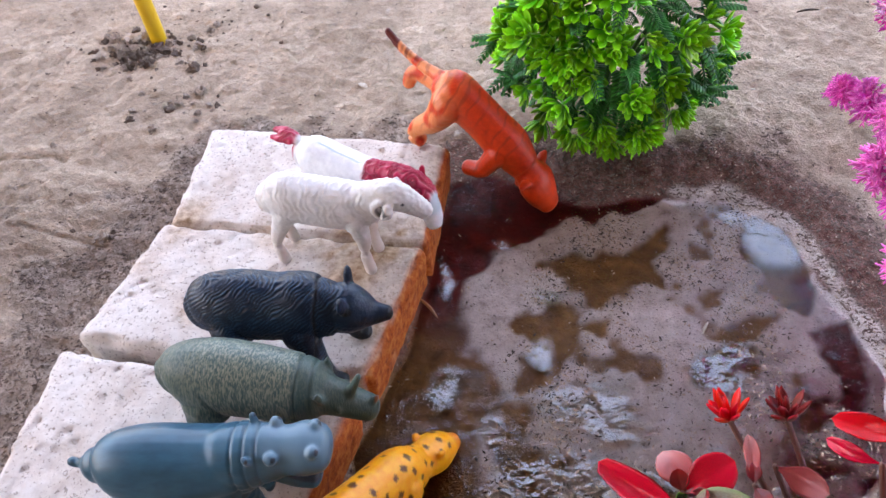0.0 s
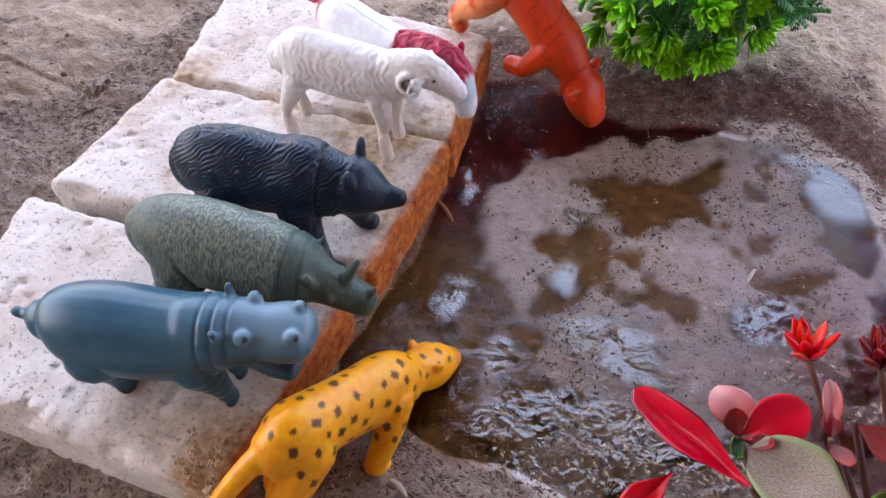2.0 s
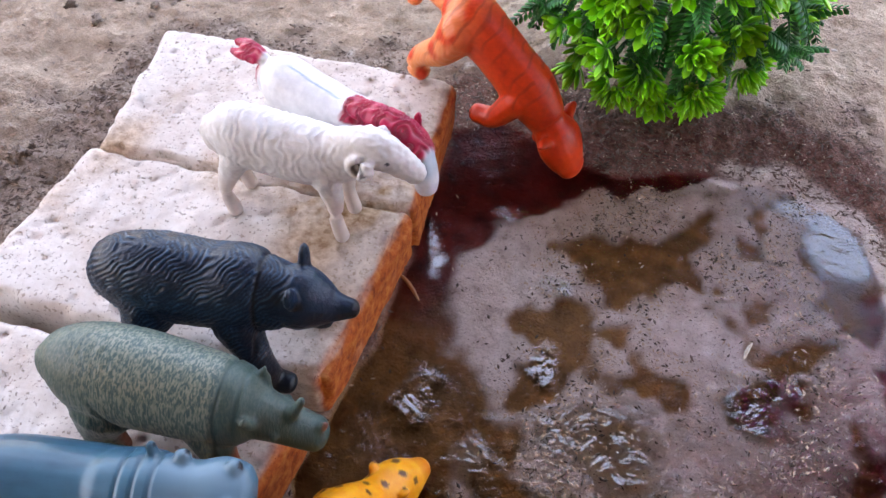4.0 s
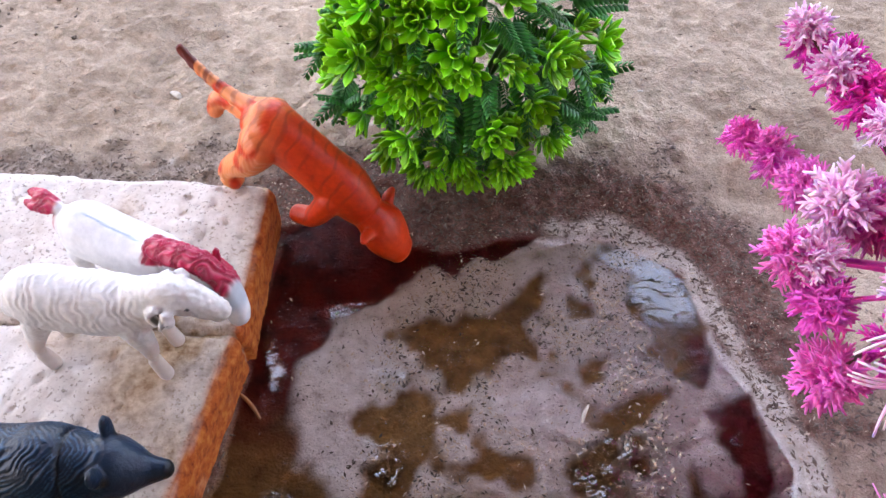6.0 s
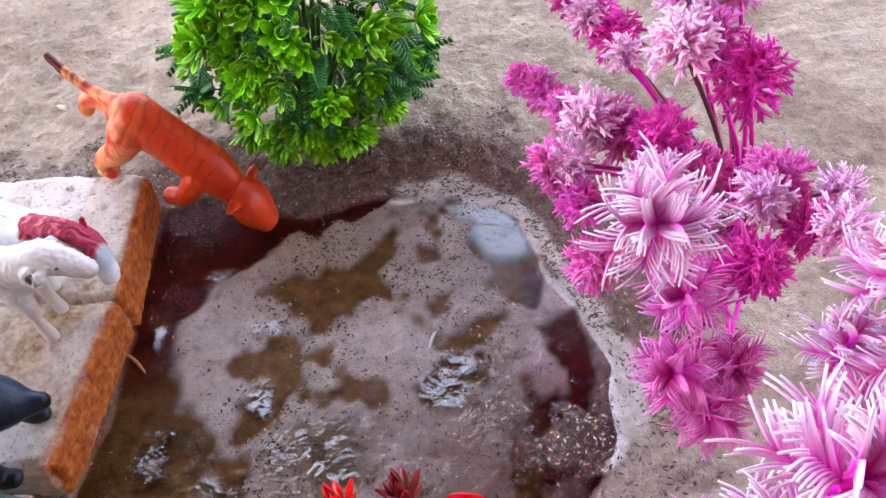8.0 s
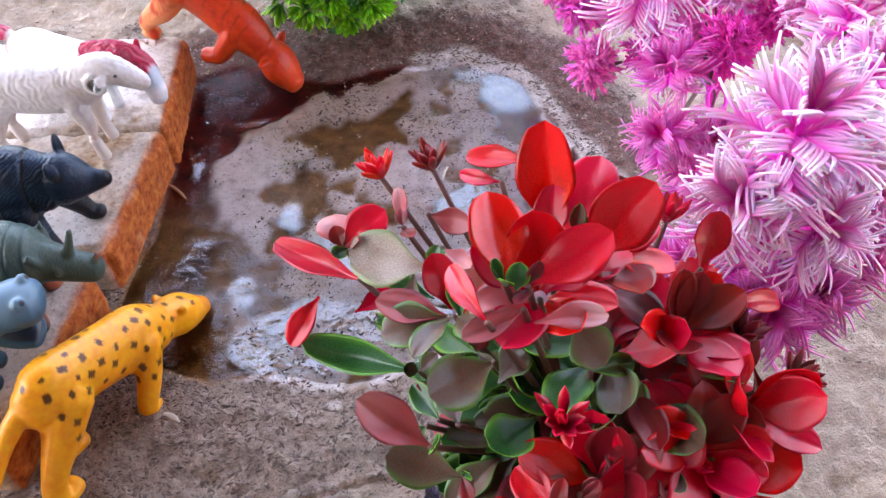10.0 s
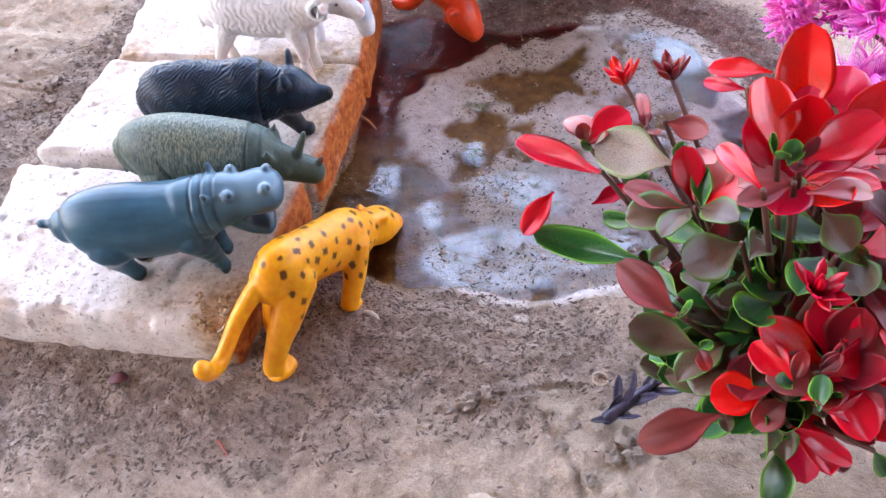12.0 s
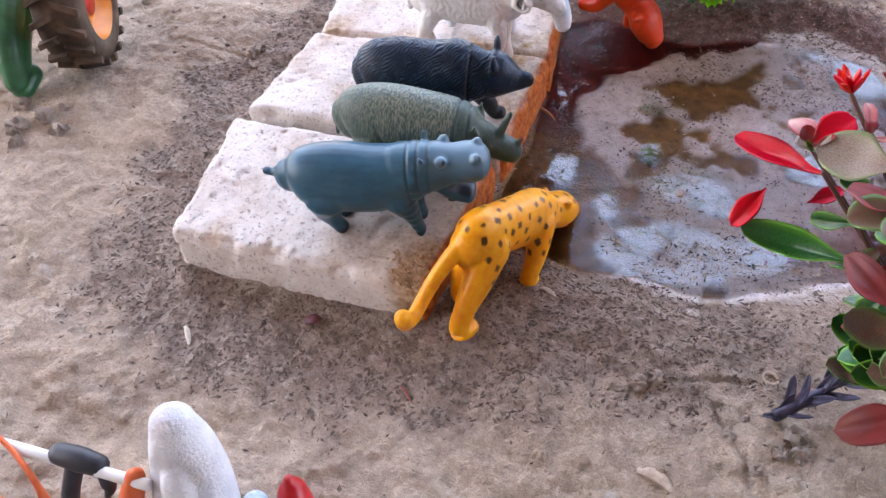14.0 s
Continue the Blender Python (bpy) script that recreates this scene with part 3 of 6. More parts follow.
def build_hippo():
    s = Shell()
    s.tube([(-0.058, 0, 0.045, 0.011, 0.013), (-0.05, 0, 0.046, 0.019, 0.0205), (-0.032, 0, 0.0455, 0.0232, 0.0248), (-0.008, 0, 0.0445, 0.0232, 0.0245),
            (0.01, 0, 0.048, 0.0215, 0.022), (0.02, 0, 0.05, 0.0195, 0.02)], 28)
    s.tube([(0.012, 0, 0.052, 0.0195, 0.02), (0.022, 0, 0.054, 0.0198, 0.0195), (0.032, 0, 0.056, 0.0185, 0.0185), (0.043, 0, 0.058, 0.0165, 0.0165),
            (0.055, 0, 0.06, 0.0145, 0.0135), (0.068, 0, 0.062, 0.0165, 0.0125), (0.077, 0, 0.062, 0.0155, 0.011)], 28)
    s.tube([(0.045, 0, 0.046, 0.012, 0.008), (0.058, 0, 0.0385, 0.012, 0.0065), (0.07, 0, 0.0355, 0.0115, 0.006)], 20)
    for k in (1, -1):
        s.ball((0.047, 0.0115 * k, 0.0705), (0.005, 0.004, 0.0038))
        s.ball((0.0755, 0.0085 * k, 0.0715), (0.0048, 0.0042, 0.0035))
        s.tube([(0.031, 0.0125 * k, 0.069, 0.0032, 0.0026), (0.030, 0.0142 * k, 0.0745, 0.0028, 0.0018)], 10)
    pair(s, [(0.012, 0.012, 0.038, 0.012), (0.019, 0.0095, 0.022, 0.008), (0.0235, 0.0085, 0.009, 0.0056), (0.0262, 0.0085, 0.0035, 0.0062, 0.0045)])
    pair(s, [(-0.035, 0.012, 0.036, 0.015), (-0.037, 0.0095, 0.022, 0.009), (-0.033, 0.0085, 0.010, 0.0056), (-0.029, 0.0085, 0.0035, 0.0065, 0.0045)])
    s.tube([(-0.062, 0, 0.051, 0.0045), (-0.069, 0, 0.0475, 0.003), (-0.0735, 0.001, 0.0475, 0.0032)], 10)
    me = cast(s)
    co, no = points(me)
    x, y, z = co.T
    head = smooth(0.012, 0.02, x)
    crease = sum(np.exp(-((x - c + 0.12 * (z - 0.055)) / 0.0011) ** 2) for c in (0.0195, 0.0285, 0.0375)) * smooth(0.026, 0.036, z)
    lines = head * 0.0003 * np.sin(z * 900) * smooth(0.03, 0.02, x)
    push(me, co, no, -0.0009 * crease + lines)
    eye = sum(close(co, (0.0505, 0.0145 * k, 0.0735), 0.0022) for k in (1, -1)) + sum(close(co, (0.0795, 0.0095 * k, 0.0735), 0.0019) for k in (1, -1))
    ear = sum(close(co, (0.0335, 0.0155 * k, 0.0745), 0.002) for k in (1, -1))
    mouth = smooth(0.05, 0.055, x) * smooth(0.0105, 0.009, np.abs(y)) * smooth(0.0375, 0.039, z) * smooth(0.052, 0.049, z)
    sole = smooth(0.007, 0.0045, z) * 0.8
    # dark eyes, ears, mouth and soles; crease shade put into the colour too
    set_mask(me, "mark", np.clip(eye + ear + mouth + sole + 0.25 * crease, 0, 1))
    # highlight along the top of the head, put into the colour
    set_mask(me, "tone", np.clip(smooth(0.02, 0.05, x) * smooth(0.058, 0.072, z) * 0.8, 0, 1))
    stretch(me, [-0.08, 0.015, 0.09], [-0.0805, 0.0255, 0.086])
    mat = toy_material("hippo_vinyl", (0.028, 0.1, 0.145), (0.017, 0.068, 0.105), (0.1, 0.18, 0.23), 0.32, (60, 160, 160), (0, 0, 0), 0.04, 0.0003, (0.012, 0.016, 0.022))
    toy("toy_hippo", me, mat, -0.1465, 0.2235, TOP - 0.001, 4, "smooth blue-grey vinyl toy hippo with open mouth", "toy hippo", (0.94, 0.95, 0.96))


def build_rhino():
    s = Shell()
    s.tube([(-0.056, 0, 0.045, 0.012, 0.017), (-0.049, 0, 0.0475, 0.0195, 0.0225), (-0.03, 0, 0.0495, 0.0225, 0.0242), (0.0, 0, 0.0475, 0.0215, 0.023), (0.02, 0, 0.0455, 0.0195, 0.021)], 28)
    s.tube([(0.012, 0, 0.046, 0.0165, 0.0185), (0.026, 0, 0.044, 0.014, 0.016), (0.04, 0, 0.0405, 0.0115, 0.0125), (0.054, 0, 0.036, 0.0098, 0.0102), (0.066, 0, 0.033, 0.0088, 0.0085)], 24)
    s.tube([(0.051, 0, 0.042, 0.0052), (0.0565, 0, 0.052, 0.0034), (0.0625, 0, 0.064, 0.0022)], 12)
    s.tube([(0.067, 0, 0.037, 0.0034), (0.0712, 0, 0.0412, 0.0026), (0.0735, 0, 0.0445, 0.0019)], 10)
    for k in (1, -1):
        s.tube([(0.036, 0.009 * k, 0.049, 0.0032), (0.034, 0.0125 * k, 0.056, 0.0036, 0.002), (0.035, 0.0135 * k, 0.060, 0.0016, 0.001)], 10)
        s.ball((0.047, 0.0095 * k, 0.0415), 0.0028)
    pair(s, [(0.01, 0.011, 0.035, 0.012), (0.014, 0.016, 0.02, 0.0085), (0.016, 0.018, 0.0035, 0.008)])
    pair(s, [(-0.038, 0.011, 0.035, 0.016), (-0.042, 0.0165, 0.02, 0.0095), (-0.04, 0.018, 0.0035, 0.008)])
    s.tube([(-0.062, 0, 0.052, 0.003), (-0.0665, 0, 0.042, 0.002), (-0.067, 0, 0.03, 0.0015)], 8)
    me = cast(s)
    co, no = points(me)
    x, y, z = co.T
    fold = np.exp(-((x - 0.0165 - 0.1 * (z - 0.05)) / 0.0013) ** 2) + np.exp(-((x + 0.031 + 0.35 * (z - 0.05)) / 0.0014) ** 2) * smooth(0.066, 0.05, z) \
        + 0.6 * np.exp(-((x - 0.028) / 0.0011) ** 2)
    body = smooth(0.017, 0.012, x)
    hatch = np.sin((x + 0.7 * z) * 2600) * np.sin((z * 1.3 - x * 0.9 + 0.3 * np.abs(y)) * 1900)
    push(me, co, no, -0.0013 * fold + 0.00022 * hatch * body)
    belly = smooth(0.03, 0.022, z) * smooth(-0.05, -0.03, x) * smooth(0.022, 0.014, np.abs(y)) + 0.7 * smooth(0.071, 0.073, x) * smooth(0.04, 0.043, z)
    set_mask(me, "mark", np.clip(0.8 * belly, 0, 1))
    # head and rump darker; shade of folds and lower body put into the colour
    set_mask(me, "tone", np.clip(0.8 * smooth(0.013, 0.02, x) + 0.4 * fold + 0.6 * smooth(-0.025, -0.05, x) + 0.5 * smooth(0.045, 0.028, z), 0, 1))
    stretch(me, [-0.07, 0.015, 0.08], [-0.071, 0.0245, 0.0785])
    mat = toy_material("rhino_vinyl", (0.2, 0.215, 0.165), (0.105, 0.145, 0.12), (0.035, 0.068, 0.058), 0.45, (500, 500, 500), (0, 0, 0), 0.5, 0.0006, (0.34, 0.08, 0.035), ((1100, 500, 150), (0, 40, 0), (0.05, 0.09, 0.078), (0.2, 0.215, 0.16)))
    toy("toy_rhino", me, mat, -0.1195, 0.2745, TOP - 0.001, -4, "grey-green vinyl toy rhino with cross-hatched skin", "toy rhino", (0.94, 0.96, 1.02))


def build_bear():
    s = Shell()
    s.tube([(-0.062, 0, 0.044, 0.013, 0.016), (-0.054, 0, 0.0475, 0.019, 0.0215), (-0.032, 0, 0.0495, 0.0215, 0.0228), (-0.006, 0, 0.0495, 0.021, 0.0218),
            (0.014, 0, 0.051, 0.021, 0.0228), (0.026, 0, 0.05, 0.0175, 0.02)], 28)
    s.tube([(0.018, 0, 0.051, 0.0165, 0.0185), (0.034, 0, 0.0505, 0.0148, 0.016), (0.045, 0, 0.051, 0.0158, 0.0165), (0.054, 0, 0.0495, 0.0125, 0.013),
            (0.0625, 0, 0.048, 0.0074, 0.008), (0.0705, 0, 0.0485, 0.005, 0.0052)], 24)
    for k in (1, -1):
        s.tube([(0.044, 0.0105 * k, 0.06, 0.004, 0.003), (0.0435, 0.013 * k, 0.0675, 0.0052, 0.0028), (0.0435, 0.0138 * k, 0.072, 0.003, 0.0018)], 12, up=(1, 0, 0))
    s.tube([(0.01, -0.012, 0.04, 0.0135), (0.018, -0.018, 0.024, 0.0092), (0.025, -0.021, 0.011, 0.0072), (0.029, -0.0215, 0.0045, 0.007, 0.0055), (0.037, -0.022, 0.004, 0.0062, 0.0045)], 14)
    s.tube([(0.016, 0.012, 0.04, 0.0135), (0.026, 0.017, 0.026, 0.0092), (0.036, 0.019, 0.013, 0.0072), (0.041, 0.0195, 0.0055, 0.0066, 0.0055), (0.047, 0.02, 0.0045, 0.0058, 0.0045)], 14)
    s.tube([(-0.04, -0.011, 0.038, 0.016), (-0.046, -0.0165, 0.022, 0.0105), (-0.045, -0.0195, 0.009, 0.0075), (-0.039, -0.02, 0.0045, 0.0072, 0.005)], 14)
    s.tube([(-0.044, 0.011, 0.038, 0.016), (-0.054, 0.0165, 0.022, 0.0105), (-0.054, 0.0195, 0.009, 0.0075), (-0.047, 0.02, 0.0045, 0.0072, 0.005)], 14)
    me = cast(s, 0.001)
    co, no = points(me)
    x, y, z = co.T
    wob = np.array([noise.noise(Vector(p) * 130) for p in co])
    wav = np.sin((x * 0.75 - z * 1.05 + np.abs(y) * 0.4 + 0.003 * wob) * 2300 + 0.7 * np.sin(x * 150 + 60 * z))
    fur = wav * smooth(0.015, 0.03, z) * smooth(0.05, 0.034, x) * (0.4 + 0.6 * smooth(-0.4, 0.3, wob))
    seam = np.exp(-((x - 0.0235 - 0.08 * (z - 0.05)) / 0.001) ** 2) * smooth(0.025, 0.035, z)
    push(me, co, no, 0.0005 * fur - 0.0012 * seam)
    face = sum(close(co, (0.0565, 0.0085 * k, 0.053), 0.0018) for k in (1, -1)) + sum(close(co, (0.0475, 0.0145 * k, 0.062), 0.0032) for k in (1, -1))
    # dark eyes, ears and nose; shade of seam and lower legs put into the colour
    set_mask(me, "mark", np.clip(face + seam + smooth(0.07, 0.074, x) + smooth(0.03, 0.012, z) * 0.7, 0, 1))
    # bluish sheen on the fur crests, put into the colour
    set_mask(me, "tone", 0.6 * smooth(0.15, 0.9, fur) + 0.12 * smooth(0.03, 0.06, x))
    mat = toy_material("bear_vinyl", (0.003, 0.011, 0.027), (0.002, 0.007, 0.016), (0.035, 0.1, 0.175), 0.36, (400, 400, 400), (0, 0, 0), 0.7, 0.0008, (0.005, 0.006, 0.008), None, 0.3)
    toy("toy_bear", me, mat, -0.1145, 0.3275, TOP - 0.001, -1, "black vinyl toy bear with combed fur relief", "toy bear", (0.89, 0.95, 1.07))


def build_ram():
    s = Shell()
    s.tube([(-0.049, 0, 0.055, 0.0115, 0.013), (-0.04, 0, 0.058, 0.0162, 0.0178), (-0.015, 0, 0.0565, 0.0168, 0.0185), (0.008, 0, 0.0565, 0.016, 0.0182), (0.02, 0, 0.06, 0.0128, 0.0155)], 24)
    s.tube([(0.014, 0, 0.06, 0.012, 0.0145), (0.026, 0, 0.067, 0.0108, 0.0125), (0.038, 0, 0.0705, 0.0102, 0.0115), (0.05, 0, 0.066, 0.0082, 0.009), (0.0595, 0, 0.0595, 0.0062, 0.0065)], 20)
    for k in (1, -1):
        turn = [(0.034 + 0.0058 * math.cos(a), (0.0108 + 0.0012 * a / 3) * k, 0.067 + 0.0058 * math.sin(a), 0.0024) for a in np.linspace(1.9, 7.2, 9)]
        s.tube(turn, 8, 2, up=(0, 1, 0))
        s.tube([(0.04, 0.009 * k, 0.071, 0.0022), (0.037, 0.0155 * k, 0.069, 0.0032, 0.0016), (0.035, 0.0185 * k, 0.066, 0.0014, 0.001)], 8)
    pair(s, [(0.012, 0.008, 0.05, 0.0085), (0.0165, 0.0098, 0.032, 0.0055), (0.0165, 0.0105, 0.018, 0.0042), (0.019, 0.0108, 0.003, 0.0045)])
    pair(s, [(-0.038, 0.008, 0.05, 0.0095), (-0.046, 0.0098, 0.032, 0.006), (-0.05, 0.0105, 0.018, 0.0042), (-0.047, 0.0108, 0.003, 0.0045)])
    s.tube([(-0.056, 0, 0.062, 0.0035), (-0.061, 0, 0.052, 0.003), (-0.06, 0, 0.044, 0.002)], 8)
    me = cast(s, 0.001, 3)
    co, no = points(me)
    x, y, z = co.T
    wob = np.array([noise.noise(Vector(p) * 110) for p in co])
    wob2 = np.array([noise.noise(Vector(p) * 240 + Vector((7, 1, 3))) for p in co])
    wool = np.sin((x + 0.28 * z + 0.006 * wob + 0.002 * wob2) * 1350) * smooth(0.03, 0.042, z) * smooth(0.03, 0.018, x) * smooth(-0.75, 0.0, wob + 0.6 * wob2)
    curl = np.array([noise.noise(Vector(p) * 420) for p in co]) * smooth(0.02, 0.032, x) * smooth(0.054, 0.06, z)
    push(me, co, no, 0.00035 * wool + 0.00025 * wob2 * smooth(0.03, 0.042, z) + 0.0007 * curl)
    dark = np.zeros(len(co))
    for k in (1, -1):
        a = np.hypot(x - 0.034, z - 0.067)
        dark += 0.75 * smooth(0.0016, 0.0006, np.abs(a - 0.0035)) * smooth(0.0105, 0.0125, y * k) * smooth(0.009, 0.006, a)
        dark += close(co, (0.0475, 0.009 * k, 0.0705), 0.0012)
    set_mask(me, "mark", np.clip(dark, 0, 1))
    # browner towards the feet; faint groove shade of the fleece put into the colour
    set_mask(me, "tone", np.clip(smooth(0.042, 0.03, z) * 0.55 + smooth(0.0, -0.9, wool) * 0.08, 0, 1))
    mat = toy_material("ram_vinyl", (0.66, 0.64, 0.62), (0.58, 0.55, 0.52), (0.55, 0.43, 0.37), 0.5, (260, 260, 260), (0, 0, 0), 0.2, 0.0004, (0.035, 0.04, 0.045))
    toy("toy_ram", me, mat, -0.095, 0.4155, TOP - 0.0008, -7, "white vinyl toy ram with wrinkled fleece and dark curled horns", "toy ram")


def build_horse():
    s = Shell()
    s.tube([(-0.047, 0, 0.046, 0.0105, 0.0125), (-0.039, 0, 0.047, 0.0165, 0.0165), (-0.02, 0, 0.045, 0.0165, 0.0168), (0.0, 0, 0.044, 0.016, 0.0165), (0.015, 0, 0.046, 0.0145, 0.016)], 24)
    s.tube([(0.01, 0, 0.047, 0.0125, 0.0152), (0.028, 0, 0.052, 0.0095, 0.013), (0.045, -0.001, 0.057, 0.0078, 0.011), (0.056, -0.003, 0.056, 0.0085, 0.0098), (0.063, -0.006, 0.049, 0.0082, 0.0084), (0.068, -0.009, 0.042, 0.0074, 0.0076), (0.0695, -0.0105, 0.0385, 0.0066, 0.0066)], 20)
    s.tube([(0.012, -0.003, 0.06, 0.004, 0.0045), (0.026, -0.005, 0.065, 0.006, 0.005), (0.042, -0.006, 0.069, 0.0064, 0.0052), (0.055, -0.005, 0.067, 0.0056, 0.0046), (0.062, -0.006, 0.060, 0.0032, 0.003)], 14)
    for k in (1, -1):
        s.tube([(0.055, 0.005 * k - 0.003, 0.063, 0.0028), (0.054, 0.007 * k - 0.003, 0.071, 0.0012)], 8)
    pair(s, [(0.01, 0.008, 0.036, 0.0085), (0.011, 0.009, 0.018, 0.0045), (0.012, 0.009, 0.003, 0.0045)])
    pair(s, [(-0.038, 0.008, 0.036, 0.0095), (-0.042, 0.009, 0.018, 0.0048), (-0.039, 0.009, 0.003, 0.0045)])
    s.tube([(-0.047, 0, 0.056, 0.0028), (-0.056, 0.001, 0.0595, 0.0036, 0.0026), (-0.067, 0.003, 0.059, 0.0042, 0.0024), (-0.079, 0.006, 0.054, 0.002, 0.0014)], 12)
    s.tube([(-0.05, 0.0, 0.057, 0.0025), (-0.06, -0.003, 0.0575, 0.0034, 0.0024), (-0.069, -0.003, 0.056, 0.003, 0.002), (-0.077, -0.001, 0.0525, 0.0015)], 12)
    me = cast(s, 0.001)
    co, no = points(me)
    x, y, z = co.T
    ridge_z = np.interp(x, [0.014, 0.028, 0.042, 0.056, 0.064], [0.061, 0.066, 0.0695, 0.067, 0.060])
    mane = smooth(0.0108, 0.009, np.hypot(y + 0.004, z - ridge_z)) * smooth(0.009, 0.013, x) * smooth(0.068, 0.065, x)
    tail = smooth(-0.051, -0.055, x)
    strands = np.sin((x * 0.7 + z * 0.4 - y * 1.1 + 0.002 * np.sin(x * 500)) * 1500)
    push(me, co, no, strands * (0.0011 * mane + 0.0008 * tail))
    saddle = smooth(0.0008, 0.0003, np.abs(y + 0.0015 + 0.05 * (x + 0.01))) * smooth(0.058, 0.06, z) * smooth(-0.035, -0.03, x) * smooth(0.016, 0.012, x)
    set_mask(me, "mark", np.clip((mane + tail) * (0.9 + 0.1 * smooth(-0.7, 0.2, strands)), 0, 1))
    face = smooth(0.052, 0.057, x) * smooth(0.044, 0.05, z) * smooth(0.062, 0.058, z) * (1 - mane)
    eye = sum(close(co, (0.0615, 0.0078 * k - 0.0045, 0.053), 0.0014) for k in (1, -1))
    set_mask(me, "tone", np.clip(0.55 * face + eye + 0.8 * saddle, 0, 1))
    mat = toy_material("horse_vinyl", (0.68, 0.68, 0.69), (0.6, 0.6, 0.62), (0.2, 0.33, 0.42), 0.3, (200, 200, 200), (0, 0, 0), 0.08, 0.0003, (0.48, 0.02, 0.07))
    toy("toy_horse", me, mat, -0.090, 0.4575, TOP - 0.0008, -25, "glossy white vinyl toy horse with crimson mane and tail", "toy horse")


def build_tiger():
    s = Shell()
    s.tube([(-0.009, 0, 0.086, 0.01243, 0.01469), (0.0, 0, 0.0855, 0.01751, 0.01921), (0.018, 0, 0.0745, 0.01639, 0.01864), (0.036, 0, 0.061, 0.01639, 0.01864), (0.053, 0, 0.047, 0.01751, 0.01978), (0.065, 0, 0.035, 0.01446, 0.01639)], 24)
    s.tube([(0.06, 0, 0.038, 0.01356, 0.01525), (0.072, 0, 0.0265, 0.0122, 0.01356), (0.081, 0, 0.017, 0.0182, 0.0152), (0.089, 0, 0.006, 0.0162, 0.013), (0.0945, 0, -0.001, 0.0122, 0.0095)], 20)
    for k in (1, -1):
        s.tube([(0.079, 0.0115 * k, 0.024, 0.0052, 0.0036), (0.0785, 0.019 * k, 0.0275, 0.005, 0.0028), (0.079, 0.0245 * k, 0.0285, 0.0026, 0.0016)], 10)
    s.tube([(-0.002, -0.009, 0.08, 0.01639), (-0.014, -0.0135, 0.064, 0.01107), (-0.031, -0.014, 0.053, 0.00768), (-0.036, -0.0145, 0.0425, 0.00655), (-0.029, -0.0145, 0.0395, 0.00678, 0.00508)], 12)
    s.tube([(-0.004, 0.009, 0.082, 0.01525), (-0.024, 0.012, 0.082, 0.0096), (-0.043, 0.013, 0.085, 0.00678), (-0.051, 0.012, 0.082, 0.00701), (-0.053, 0.010, 0.076, 0.00621)], 12)
    s.tube([(0.048, -0.011, 0.045, 0.01107), (0.035, -0.0155, 0.029, 0.00814), (0.026, -0.0155, 0.026, 0.00701), (0.0205, -0.0155, 0.0255, 0.00678)], 12)
    s.tube([(0.052, 0.011, 0.042, 0.01107), (0.058, 0.0155, 0.022, 0.00814), (0.06, 0.016, 0.004, 0.00678), (0.06, 0.016, -0.016, 0.00678)], 12)
    s.tube([(-0.008, 0.001, 0.094, 0.00621), (-0.03, 0.007, 0.0955, 0.00508), (-0.048, 0.011, 0.1, 0.00407), (-0.065, 0.015, 0.107, 0.00362), (-0.076, 0.018, 0.114, 0.00316)], 10)
    me = cast(s)
    co, no = points(me)
    x, y, z = co.T
    wob = np.array([noise.noise(Vector(p) * 90) for p in co])
    top = smooth(-0.1, 0.5, no[:, 2]) * smooth(0.08, 0.06, x)
    bands = smooth(0.55, 0.95, np.sin((x - 0.5 * z + 0.005 * wob) * 560 + 0.8 * np.tanh(y * 400))) * top * smooth(-0.45, -0.05, wob)
    push(me, co, no, 0.00025 * np.sin((x * 0.7 + np.abs(y) * 1.2) * 2300) * smooth(0.02, -0.005, x))
    black = smooth(-0.062, -0.066, x)
    ring = smooth(0.2, 0.7, np.sin(x * 560)) * smooth(-0.03, -0.045, x) * smooth(0.098, 0.102, z)
    set_mask(me, "mark", np.clip(black + 0.75 * ring + 0.4 * bands, 0, 1))
    set_mask(me, "tone", np.clip(smooth(0.2, -0.5, no[:, 2]) * 0.2 + smooth(0.025, -0.02, x) * 0.9 * smooth(-0.2, 0.3, wob + 0.2), 0, 1))
    mat = toy_material("tiger_vinyl", (0.68, 0.05, 0.008), (0.52, 0.028, 0.005), (0.78, 0.27, 0.1), 0.42, (250, 250, 250), (0, 0, 0), 0.2, 0.0004, (0.12, 0.012, 0.008))
    toy("toy_tiger", me, mat, -0.0255, 0.5475, 0.0, -22, "orange vinyl toy tiger stooping from the brick to the water", "toy tiger", (0.885, 1.0, 1.0))


